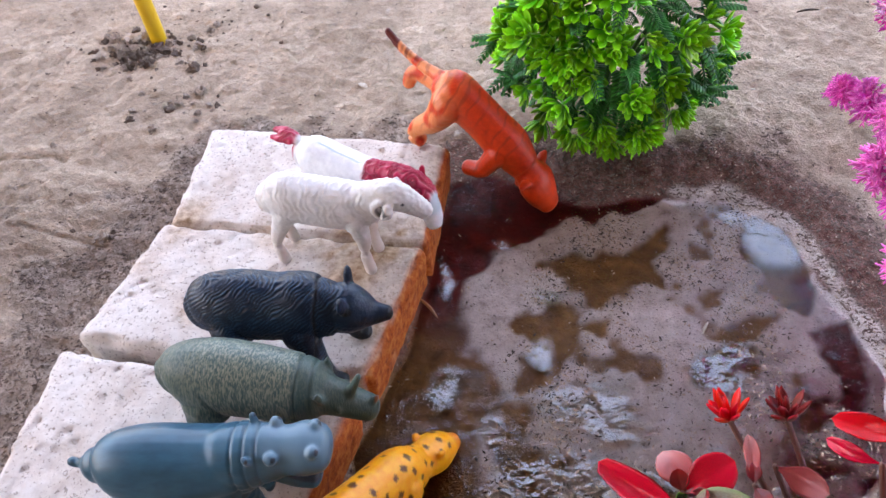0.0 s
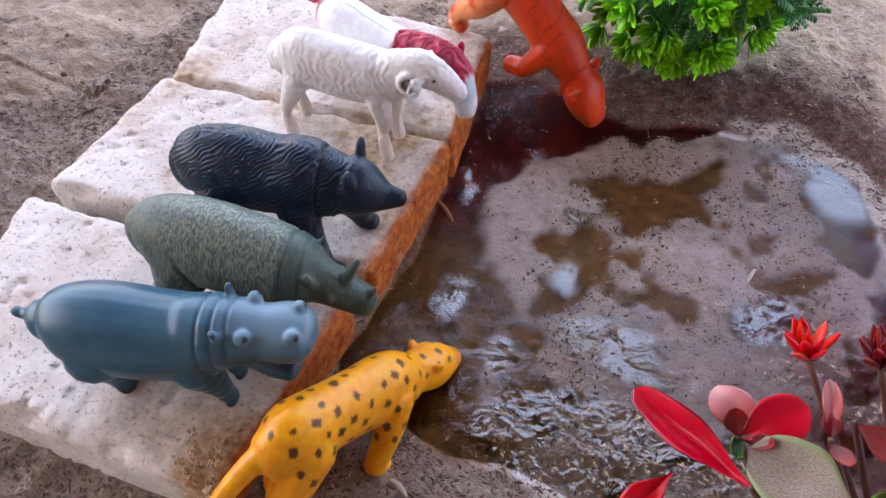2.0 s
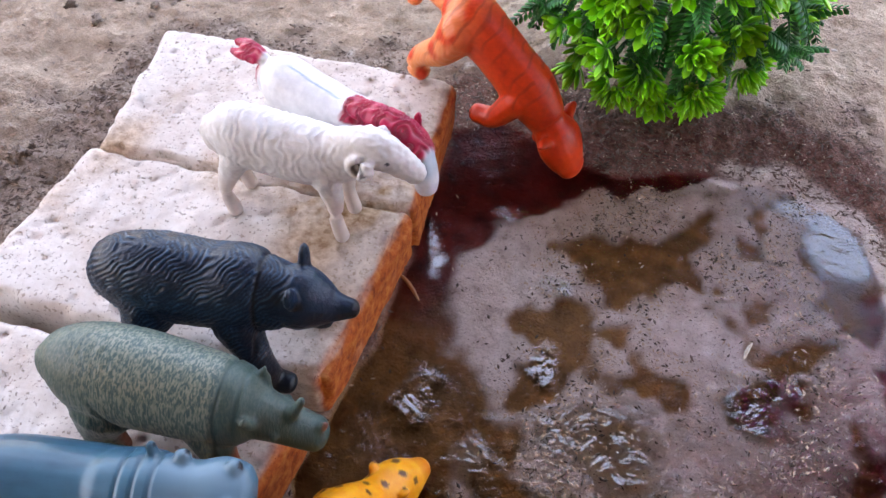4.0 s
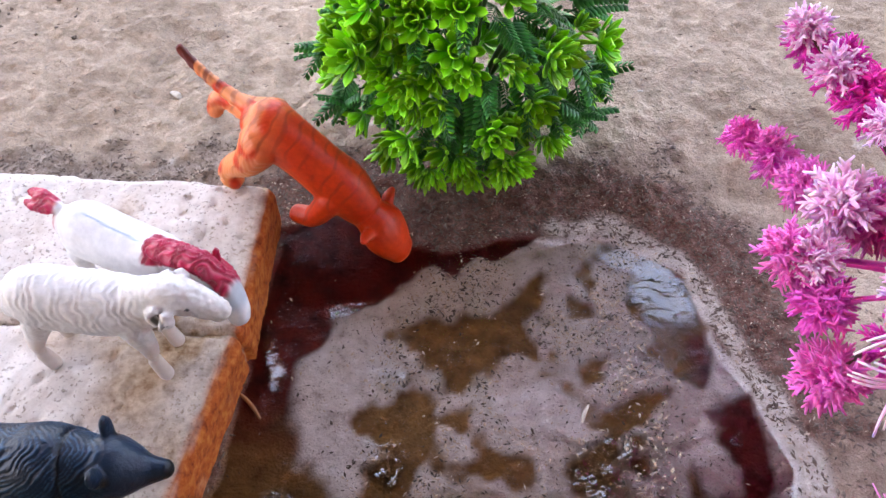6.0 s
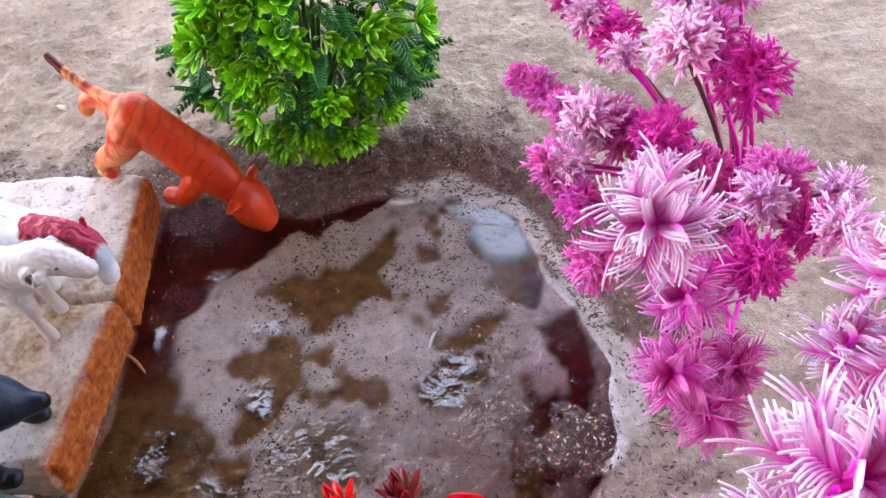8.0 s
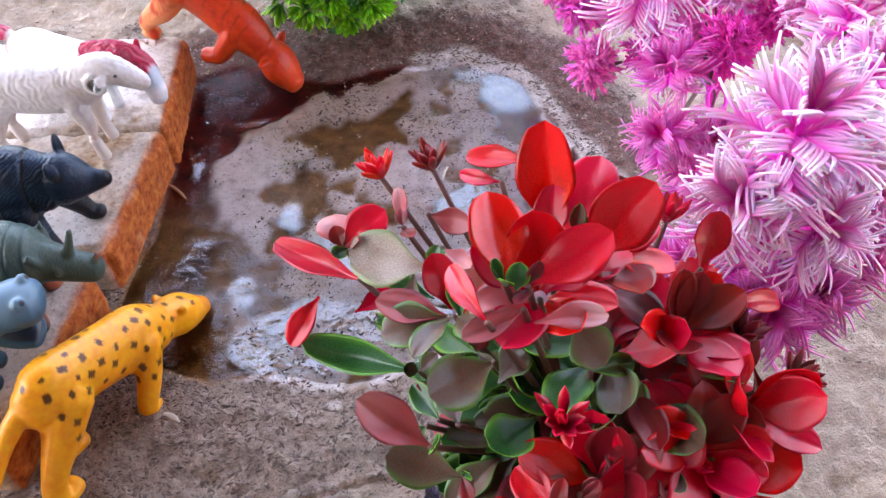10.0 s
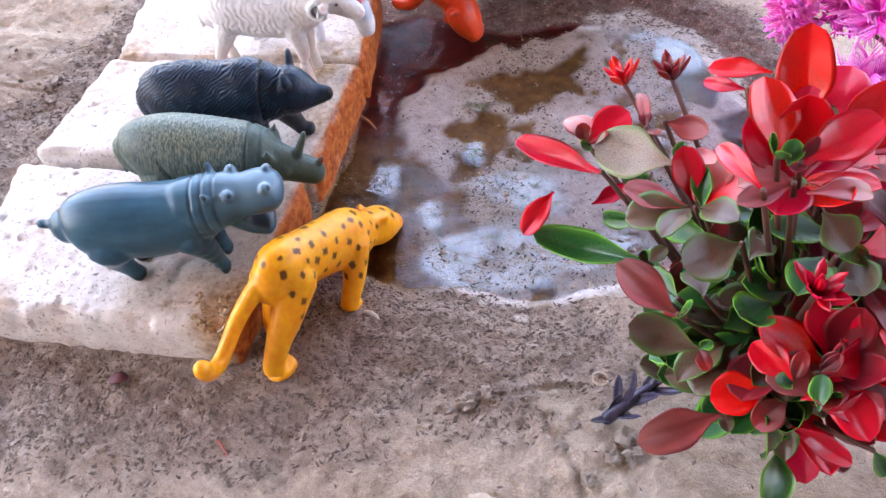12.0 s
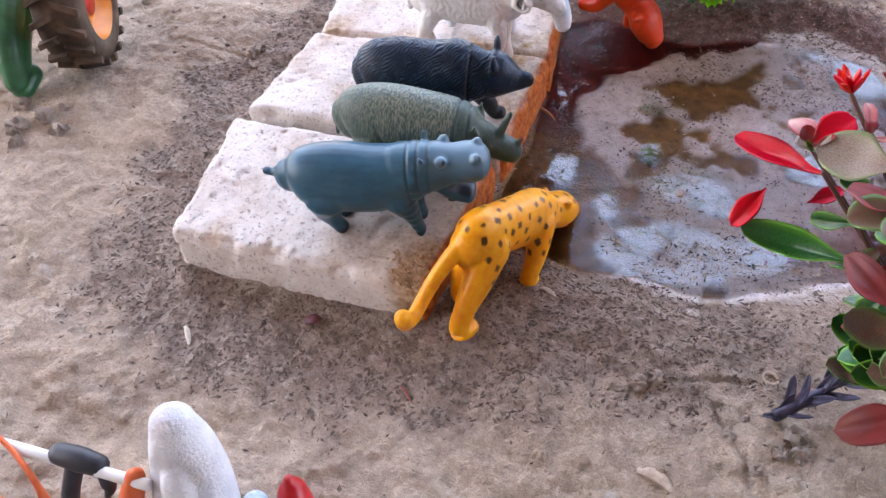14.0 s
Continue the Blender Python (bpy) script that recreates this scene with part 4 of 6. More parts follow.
def build_leopard():
    s = Shell()
    s.tube([(-0.058, 0, 0.053, 0.01311, 0.01539), (-0.049, 0, 0.0535, 0.01619, 0.01881), (-0.03, 0, 0.047, 0.01528, 0.01767), (-0.01, 0, 0.0385, 0.01528, 0.01824), (0.008, 0, 0.0305, 0.01619, 0.01881), (0.021, 0, 0.022, 0.01311, 0.01539)], 24)
    s.tube([(0.014, 0, 0.0255, 0.01254, 0.01425), (0.03, 0, 0.0185, 0.01117, 0.01254), (0.043, 0, 0.0115, 0.01311, 0.01311), (0.053, 0, 0.004, 0.01003, 0.01026), (0.061, 0, -0.001, 0.00684, 0.00684)], 20)
    for k in (1, -1):
        s.tube([(0.04, 0.0085 * k, 0.02, 0.0038, 0.0028), (0.0395, 0.0108 * k, 0.0255, 0.003, 0.0018)], 10)
    s.ball((0.004, 0.006, 0.041), (0.01, 0.006, 0.008))
    s.tube([(0.006, -0.009, 0.03, 0.01117), (-0.004, -0.0145, 0.015, 0.00775), (-0.014, -0.0165, 0.003, 0.00638), (-0.016, -0.017, -0.004, 0.00638), (-0.009, -0.0175, -0.006, 0.00684, 0.00479)], 12)
    s.tube([(0.01, 0.009, 0.028, 0.01083), (0.017, 0.0135, 0.012, 0.00775), (0.019, 0.0145, -0.012, 0.00638)], 12)
    s.tube([(-0.048, -0.007, 0.048, 0.01425), (-0.063, -0.0105, 0.036, 0.01049), (-0.078, -0.0115, 0.022, 0.0073), (-0.085, -0.0115, 0.009, 0.00684), (-0.0805, -0.012, 0.0045, 0.00775, 0.00513), (-0.074, -0.0125, 0.0042, 0.00684, 0.00479)], 12)
    s.tube([(-0.044, 0.007, 0.046, 0.01425), (-0.05, 0.0085, 0.03, 0.01026), (-0.06, 0.0075, 0.014, 0.00707), (-0.06, 0.006, 0.005, 0.00707, 0.00547), (-0.05, 0.004, 0.004, 0.00684, 0.00479)], 12)
    s.tube([(-0.056, 0, 0.06, 0.00707), (-0.069, 0.003, 0.055, 0.00593), (-0.084, 0.006, 0.045, 0.00513), (-0.097, 0.007, 0.034, 0.00479), (-0.108, 0.006, 0.029, 0.0049), (-0.117, 0.004, 0.034, 0.00536), (-0.12, 0.002, 0.042, 0.0057)], 12)
    me = cast(s)
    co, no = points(me)
    x, y, z = co.T
    rng = random.Random(5)
    spots, dark = [], np.zeros(len(co))
    for _ in range(6000):
        i = rng.randrange(len(co))
        c = co[i]
        if no[i][2] < -0.3 or c[0] < -0.06 or c[0] > 0.052 or c[2] < 0.018 or (abs(c[1]) < 0.006 and no[i][2] > 0.9):
            continue
        if all(np.linalg.norm(c - q) > 0.0083 for q in spots):
            spots.append(c)
    for c in spots:
        d = co - c
        a = rng.uniform(0, 3)
        stretch = 1 + 0.55 * np.sin(np.arctan2(d[:, 2], d[:, 0] + d[:, 1]) * 2 + a) ** 2
        dark = np.maximum(dark, smooth(1.15, 0.85, np.linalg.norm(d, axis=1) * stretch / rng.uniform(0.0021, 0.0031)))
    set_mask(me, "mark", 0.92 * dark)
    # underside shade put into the colour by downward normals; muzzle tip redder
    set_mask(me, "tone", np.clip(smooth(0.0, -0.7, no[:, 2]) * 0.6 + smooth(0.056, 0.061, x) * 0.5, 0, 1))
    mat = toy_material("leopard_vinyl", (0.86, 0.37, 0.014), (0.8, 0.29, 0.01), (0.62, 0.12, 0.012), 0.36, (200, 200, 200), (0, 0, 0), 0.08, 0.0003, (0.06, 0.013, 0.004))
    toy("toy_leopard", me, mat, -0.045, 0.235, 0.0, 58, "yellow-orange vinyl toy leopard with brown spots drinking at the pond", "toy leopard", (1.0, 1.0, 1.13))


build_hippo()
build_rhino()
build_bear()
build_ram()
build_horse()
build_tiger()
build_leopard()


# ---- artificial plants ----
def aim(origin, direction, face, roll=0.0, scale=1.0):
    """A pose whose x runs along direction and whose z looks as far as it can towards face."""
    x = Vector(direction).normalized()
    z = Vector(face) - x * x.dot(Vector(face))
    z = z.normalized() if z.length > 1e-4 else x.orthogonal().normalized()
    y = z.cross(x)
    m = Matrix((x, y, z)).transposed().to_4x4()
    return Matrix.Translation(origin) @ m @ pose(0, 0, 0, roll) @ Matrix.Scale(scale, 4)


def around(axis, tilt, turn):
    a = Vector(axis).normalized()
    u = a.orthogonal().normalized()
    v = a.cross(u)
    return a * math.cos(tilt) + (u * math.cos(turn) + v * math.sin(turn)) * math.sin(tilt)


def stem_mesh(name, path, r0, r1, mat):
    s = Shell()
    n = len(path) - 1
    s.tube([(*p, r0 + (r1 - r0) * i / n) for i, p in enumerate(path)], 7, 4)
    return s.mesh(name, mat)


def plant_root(name, x, y, label, category):
    root = new(name)
    root.empty_display_size = 0.02
    root.matrix_basis = pose(x, y, height(x, y))
    return tagged(root, label, category, "plastic plants round the pond")


M_GREEN = leaf_material("fresh_green_plastic", (0.1, 0.54, 0.014), (0.03, 0.28, 0.008), (0.3, 0.82, 0.03), 0.3, 0.2, 0.45)
M_FERN = leaf_material("fern_green_plastic", (0.015, 0.19, 0.03), (0.006, 0.075, 0.016), (0.04, 0.3, 0.05), 0.36, 0.15, 0.4)
M_STALK = plain("green_stalk", (0.02, 0.07, 0.015), (0.05, 0.13, 0.03), 80, 0.45)
M_WOODY = plain("brown_stalk", (0.06, 0.02, 0.015), (0.13, 0.05, 0.035), 80, 0.5)
M_RED = leaf_material("crimson_leaf_plastic", (0.6, 0.002, 0.018), (0.38, 0.0015, 0.012), (0.66, 0.006, 0.03), 0.22, 0.06, 0.3)
M_BLUSH = leaf_material("blush_leaf_plastic", (0.44, 0.06, 0.075), (0.3, 0.07, 0.065), (0.42, 0.13, 0.12), 0.26, 0.1, 0.25)
M_DUSTY = leaf_material("dusty_leaf_plastic", (0.36, 0.34, 0.29), (0.25, 0.16, 0.13), (0.2, 0.3, 0.12), 0.4, 0.1, 0.12)
M_RIMMED = leaf_material("green_rimmed_leaf_plastic", (0.13, 0.03, 0.028), (0.075, 0.09, 0.05), (0.07, 0.19, 0.03), 0.25, 0.1, 0.3)
M_OLIVE = leaf_material("green_leaf_plastic", (0.016, 0.1, 0.02), (0.009, 0.05, 0.012), (0.12, 0.32, 0.03), 0.24, 0.1, 0.4)
M_MAROON = leaf_material("dark_red_leaf_plastic", (0.16, 0.004, 0.008), (0.08, 0.003, 0.005), (0.25, 0.006, 0.012), 0.3, 0.05, 0.35)
M_PINK = leaf_material("magenta_frond_plastic", (0.86, 0.006, 0.47), (0.7, 0.004, 0.36), (0.93, 0.45, 0.78), 0.5, 0.4, 0.12)
M_WHITE_TIP = leaf_material("white_tipped_frond_plastic", (0.86, 0.02, 0.5), (0.76, 0.015, 0.42), (0.92, 0.84, 0.92), 0.5, 0.4, 0.1)


def rosette_mesh(seed):
    rng = random.Random(seed)
    s = Shell()
    for ring, (n, tilt, length, width) in enumerate(((7, 1.25, 0.0175, 0.0062), (6, 0.9, 0.0155, 0.006), (5, 0.5, 0.012, 0.005), (3, 0.2, 0.008, 0.0035))):
        for k in range(n):
            d = around((0, 0, 1), tilt + rng.uniform(-0.12, 0.12), 2 * math.pi * (k + 0.5 * ring) / n + rng.uniform(-0.15, 0.15))
            s.leaf(aim(d * 0.0012, d, (0, 0, 1)), length * rng.uniform(0.88, 1.1), width, -0.25, 0.35, 0.0009, 0.68, 5, 4, 0.45)
    s.tube([(0, 0, -0.014, 0.0014), (0, 0, -0.006, 0.0013), (0, 0, 0.001, 0.001)], 6, 2)
    return s.mesh("leaf_rosette", M_GREEN)


def spray_mesh(seed):
    """A tuft of narrow toothed leaflets."""
    rng = random.Random(seed)
    s = Shell()
    for k in range(16):
        d = around((0, 0, 1), rng.uniform(0.25, 1.3), 2 * math.pi * k / 16 + rng.uniform(-0.2, 0.2))
        s.leaf(aim(d * 0.001, d, (0, 0, 1)), rng.uniform(0.012, 0.018), 0.0036, -0.3, 0.3, 0.0008, 0.6, 5, 2, 0.4)
    return s.mesh("leaf_spray", M_GREEN)


def frond_mesh(seed):
    rng = random.Random(seed)
    s = Shell()
    length, drop = 0.042, rng.uniform(0.25, 0.6)
    rib = [(length * u, 0, -drop * length * u * u) for u in np.linspace(0, 1, 6)]
    s.tube([(*p, 0.0009 * (1.1 - 0.7 * i / 5)) for i, p in enumerate(rib)], 5, 2)
    for i in range(1, 12):
        u = i / 12
        p = Vector((length * u, 0, -drop * length * u * u))
        for k in (1, -1):
            d = Vector((0.55, k, -0.15 - drop * u))
            s.leaf(aim(p, d, (0, 0, 1)), 0.0125 * (1.05 - 0.75 * u) + 0.002, 0.0038, 0.2, 0.2, 0.0006, 0.5, 4, 2, 0.5)
    return s.mesh("fern_frond", M_FERN)


def build_bush():
    root = plant_root("plastic_bush", 0.098, 0.612, "bright green plastic bush of leaf rosettes and fern fronds", "artificial plant")
    rng = random.Random(11)
    base = root.matrix_basis.translation.copy()
    mid, size = Vector((0.098, 0.612, 0.105)), Vector((0.084, 0.072, 0.092))
    roses, sprays, fronds = [rosette_mesh(k) for k in range(4)], [spray_mesh(k) for k in range(2)], [frond_mesh(k) for k in range(3)]
    count = 290
    for k in range(count):
        zz = 1 - 2 * (k + 0.5) / count
        if zz < -0.93:
            continue
        a = k * 2.39996 + rng.uniform(-0.2, 0.2)
        r = math.sqrt(1 - zz * zz)
        n = Vector((r * math.cos(a), r * math.sin(a), zz))
        pick = rng.random()
        swell = rng.uniform(0.76, 1.12)
        p = mid + Vector((n.x * size.x, n.y * size.y, n.z * size.z)) * swell
        out = (Vector((n.x / size.x, n.y / size.y, n.z / size.z)).normalized() + Vector((0, 0, 0.25)) + Vector((rng.uniform(-0.3, 0.3), rng.uniform(-0.3, 0.3), rng.uniform(-0.3, 0.3)))).normalized()
        fern = 0.3 if n.x < 0.45 else 0.6
        fern = 0.55 if n.z < -0.35 else fern
        if pick < fern:
            d = (out + Vector((0, 0, -0.35))).normalized()
            part("fern_frond", rng.choice(fronds), root, "", Matrix.Translation(-base) @ aim(p - d * 0.02, d, (0, 0, 1), rng.uniform(-40, 40), rng.uniform(0.6, 0.95)))
        else:
            me = rng.choice(sprays) if pick > 0.86 else rng.choice(roses)
            q = Vector((0, 0, 1)).rotation_difference(out).to_matrix().to_4x4()
            part("leaf_spray" if pick > 0.86 else "leaf_rosette", me, root, "", Matrix.Translation(p - base) @ q @ pose(0, 0, 0, 0, 0, rng.uniform(0, 360)) @ Matrix.Scale(rng.uniform(0.85, 1.15), 4))
    for cx, cy, cz, n in ((0.124, 0.556, 0.045, 10), (0.074, 0.556, 0.045, 6), (0.15, 0.57, 0.06, 7), (0.092, 0.562, 0.05, 5), (0.183, 0.592, 0.09, 7), (0.17, 0.555, 0.09, 6), (0.006, 0.62, 0.09, 8), (0.018, 0.57, 0.09, 6)):
        c = Vector((cx, cy, cz))
        lean = (c - mid).normalized()
        for k in range(n):
            d = around(lean + Vector((0, 0, 0.25)), rng.uniform(0.2, 1.2), 2.4 * k)
            side_tuft = cz > 0.08
            me = rng.choice(fronds) if side_tuft else sprays[k % 2]
            if side_tuft:
                part("fern_frond", me, root, "", Matrix.Translation(-base) @ aim(c - d * 0.016, d, (0, 0, 1), rng.uniform(-30, 30), rng.uniform(0.6, 0.85)))
            else:
                part("leaf_spray", me, root, "", Matrix.Translation(c - base + d * 0.008) @ Vector((0, 0, 1)).rotation_difference(d).to_matrix().to_4x4() @ Matrix.Scale(rng.uniform(0.75, 1.0), 4))
    for k in range(12):
        n = around((0, 0, 1), rng.uniform(0.1, 1.4), k * 2.4)
        tip = Vector((n.x * size.x, n.y * size.y, 0.09 + n.z * size.z)) * 0.85
        part("stalk", stem_mesh("stalk", [(0, 0, -0.006), (n.x * 0.01, n.y * 0.01, 0.03), (tip.x * 0.5, tip.y * 0.5, 0.04 + tip.z * 0.4), tuple(tip)], 0.003, 0.0015, M_STALK), root)


# pink water plants, tufts as (x, y, z, size): needle heads, daisy heads, white plumes, pink fronds
HEADS_FAR = [(0.272, 0.512, 0.176, 0.8), (0.284, 0.497, 0.172, 0.9), (0.294, 0.478, 0.168, 1.0), (0.238, 0.477, 0.144, 0.7), (0.247, 0.457, 0.15, 0.8),
             (0.256, 0.437, 0.153, 0.85), (0.242, 0.398, 0.148, 1.0), (0.252, 0.378, 0.14, 1.0), (0.300, 0.402, 0.158, 1.2), (0.283, 0.418, 0.15, 1.1),
             (0.318, 0.385, 0.145, 1.2), (0.345, 0.452, 0.175, 1.2), (0.36, 0.50, 0.18, 1.1), (0.257, 0.353, 0.115, 1.1), (0.36, 0.43, 0.165, 1.3)]
HEADS_NEAR = [(0.325, 0.318, 0.145, 1.15), (0.352, 0.365, 0.155, 1.25), (0.358, 0.335, 0.15, 1.0), (0.3, 0.37, 0.11, 1.1), (0.34, 0.475, 0.172, 1.15), (0.31, 0.352, 0.13, 1.1)]
DAISIES = [(0.266, 0.51, 0.187, 0.85), (0.276, 0.487, 0.18, 0.9), (0.312, 0.428, 0.2, 1.35), (0.329, 0.474, 0.193, 1.15), (0.264, 0.416, 0.164, 1.2), (0.286, 0.368, 0.16, 1.2),
           (0.248, 0.392, 0.156, 0.9), (0.365, 0.48, 0.19, 1.2), (0.335, 0.345, 0.165, 1.05), (0.362, 0.318, 0.17, 1.1), (0.376, 0.345, 0.165, 0.9), (0.29, 0.45, 0.178, 0.8)]
PLUMES_FAR = [(0.270, 0.322, 0.186, 1.15)]
FRONDS_FAR = [(0.29, 0.307, 0.14, 0.85), (0.283, 0.282, 0.112, 0.85), (0.3, 0.27, 0.09, 0.8), (0.316, 0.29, 0.1, 0.7)]
PLUMES_NEAR = [(0.293, 0.184, 0.196, 1.4), (0.322, 0.198, 0.172, 1.15), (0.272, 0.17, 0.172, 1.05), (0.361, 0.272, 0.186, 0.95), (0.36, 0.238, 0.178, 1.0), (0.336, 0.252, 0.165, 0.75), (0.305, 0.165, 0.16, 1.0)]
FRONDS_NEAR = [(0.366, 0.214, 0.125, 1.05), (0.301, 0.19, 0.12, 1.1), (0.352, 0.19, 0.112, 1.05), (0.324, 0.172, 0.1, 1.1), (0.384, 0.235, 0.13, 0.95), (0.34, 0.2, 0.14, 1.1), (0.28, 0.178, 0.11, 0.95),
               (0.345, 0.225, 0.14, 1.0), (0.3, 0.16, 0.11, 1.0), (0.27, 0.2, 0.1, 0.8)]


def barb(s, root, d, up, length, r, arch, t0, t1, seg=4):
    """A thin curved barb from root along d, bending away from up."""
    side = d.cross(up)
    side = side.normalized() if side.length > 1e-4 else d.orthogonal().normalized()
    verts, faces, tip = [], [], []
    for i in range(seg + 1):
        u = i / seg
        c = root + d * (length * u) - up * (arch * length * u * u)
        w = r * (1 - 0.6 * u)
        b = side.cross((d - up * (2 * arch * u)).normalized())
        for k in range(3):
            a = 2.0944 * k
            verts.append(c + side * (w * math.cos(a)) + b * (w * math.sin(a)))
            tip.append(t0 + (t1 - t0) * u)
    for i in range(seg):
        for k in range(3):
            j = (k + 1) % 3
            faces.append((3 * i + k, 3 * i + j, 3 * i + 3 + j, 3 * i + 3 + k))
    faces.append((3 * seg, 3 * seg + 1, 3 * seg + 2))
    s.add(verts, faces, tip)
    return verts[-1], d - up * (2 * arch)


def head_mesh(name, seed, mat, pale, rings):
    """Whorls of short forked needles round a short rib; a ring is (count, tilt, length, height)."""
    rng = random.Random(seed)
    s = Shell()
    up = Vector((0, 0, 1))
    for ring, (n, tilt, length, z0) in enumerate(rings):
        for k in range(n):
            d = around(up, tilt + rng.uniform(-0.16, 0.16), 2 * math.pi * (k + 0.5 * ring) / n + rng.uniform(-0.2, 0.2))
            size = length * rng.uniform(0.8, 1.15)
            root, arch = Vector((0, 0, z0)), rng.uniform(-0.2, 0.3)
            barb(s, root, d, up, size, 0.0017, arch, 0.0, 0.6 * pale, 3)
            for u in (0.42, 0.62, 0.82, 0.98):
                c = root + d * (size * u) - up * (arch * size * u * u)
                for q in (0, 1):
                    g = around(d, rng.uniform(0.45, 0.85), 3.14 * q + rng.uniform(-0.7, 0.7) + 1.5 * (u > 0.7))
                    barb(s, c, g, up, 0.0046 * rng.uniform(0.7, 1.2), 0.0011, 0.15, pale * max(0.0, u - 0.4), pale * rng.uniform(0.6, 1.0) * min(1.0, 0.25 + u), 2)
    s.tube([(0, 0, -0.012, 0.0018), (0, 0, 0.0, 0.002), (0, 0, rings[-1][3], 0.0015)], 6, 2)
    return s.mesh(name, mat)


NEEDLE_RINGS = ((14, 1.75, 0.0125, -0.006), (18, 1.35, 0.014, -0.001), (16, 1.0, 0.0135, 0.004), (12, 0.6, 0.012, 0.008), (5, 0.2, 0.009, 0.011))
DAISY_RINGS = ((13, 1.5, 0.013, -0.002), (14, 1.15, 0.0135, 0.001), (10, 0.75, 0.0115, 0.003), (5, 0.35, 0.007, 0.004))


def plume_mesh(name, seed, mat, pale=1.0):
    """A fountain of ribs that split into long hanging strands."""
    rng = random.Random(seed)
    s = Shell()
    up = Vector((0, 0, 1))
    for ring, (n, tilt, length, z0) in enumerate(((6, 1.2, 0.017, -0.004), (6, 0.85, 0.016, 0.004), (4, 0.4, 0.014, 0.011))):
        for k in range(n):
            d = around(up, tilt + rng.uniform(-0.2, 0.2), 2 * math.pi * (k + 0.5 * ring) / n + rng.uniform(-0.3, 0.3))
            side = d.cross(up).normalized()
            size = length * rng.uniform(0.85, 1.15)
            root = Vector((0, 0, z0))
            barb(s, root, d, up, size, 0.0013, 0.15, 0.0, 0.45 * pale, 4)
            for i in range(7):
                u = 0.25 + 0.75 * i / 6
                c = root + d * (size * u) - up * (0.15 * size * u * u)
                for q in (1, -1):
                    w = (d + side * q * (0.5 - 0.4 * u) + up * rng.uniform(0.3, 0.55)).normalized()
                    fall = (up * 0.55 - side * q * rng.uniform(0.5, 0.9)).normalized()
                    barb(s, c, w, fall, 0.019 * (0.8 + 0.25 * u) * rng.uniform(0.8, 1.15), 0.00115, rng.uniform(0.4, 0.62), -0.1 * pale, pale * rng.uniform(0.9, 1.05), 7)
    s.tube([(0, 0, -0.014, 0.002), (0, 0, 0.004, 0.0018), (0, 0, 0.014, 0.001)], 6, 2)
    return s.mesh(name, mat)


NEEDLES = [head_mesh("needle_head", k, M_PINK, 0.1 + 0.2 * k, NEEDLE_RINGS) for k in range(3)]
DAISY_HEADS = [head_mesh("daisy_head", 5 + k, M_WHITE_TIP, 0.95, DAISY_RINGS) for k in range(2)]
PLUMES = [plume_mesh("plume", k, M_WHITE_TIP) for k in range(3)]
FRONDS = [plume_mesh("frond", 9 + k, M_PINK, 0.7) for k in range(2)]


def build_pink(x, y, kinds, label, seed):
    root = plant_root("plastic_water_plant", x, y, label, "artificial plant")
    rng = random.Random(seed)
    base = root.matrix_basis.translation.copy()
    for name, pool, tufts in kinds:
        for tx, ty, tz, size in tufts:
            p = Vector((tx, ty, tz)) - base
            out = (Vector((p.x, p.y, 0.3 * p.z)).normalized() * 0.7 + Vector((0, -0.3, 0.8)) + Vector((rng.uniform(-0.4, 0.4), rng.uniform(-0.4, 0.4), 0))).normalized()
            q = Vector((0, 0, 1)).rotation_difference(out).to_matrix().to_4x4()
            part(name, rng.choice(pool), root, "", Matrix.Translation(p) @ q @ pose(0, 0, 0, 0, 0, rng.uniform(0, 360)) @ Matrix.Scale(size, 4))
            knee = Vector((p.x * 0.3, p.y * 0.3, p.z * 0.55)) + Vector((rng.uniform(-0.01, 0.01), rng.uniform(-0.01, 0.01), 0))
            part("stalk", stem_mesh("stalk", [(0, 0, -0.006), (p.x * 0.06, p.y * 0.06, 0.03), tuple(knee), tuple(p)], 0.0022, 0.0014, M_PINK if rng.random() < 0.75 else M_WOODY), root)


def spoon_mesh(mat, bend, cup, seed, edge=False):
    """A spoon-shaped leaf one unit long and wide."""
    s = Shell()
    s.leaf(Matrix.Identity(4), 1.0, 1.0, bend, cup, 0.02, 0.52, 14, 10, 1.5 if edge else 0.45)
    for i, v in enumerate(s.v):
        p = Vector(v)
        s.v[i] = p + Vector((0, 0.03 * noise.noise(p * 3 + Vector((0, seed, 0))), 0.06 * noise.noise(p * 2.6 + Vector((seed, 0, 0))) - 0.025 * math.exp(-(p.y / 0.05) ** 2)))
    return s.mesh("leaf", mat)


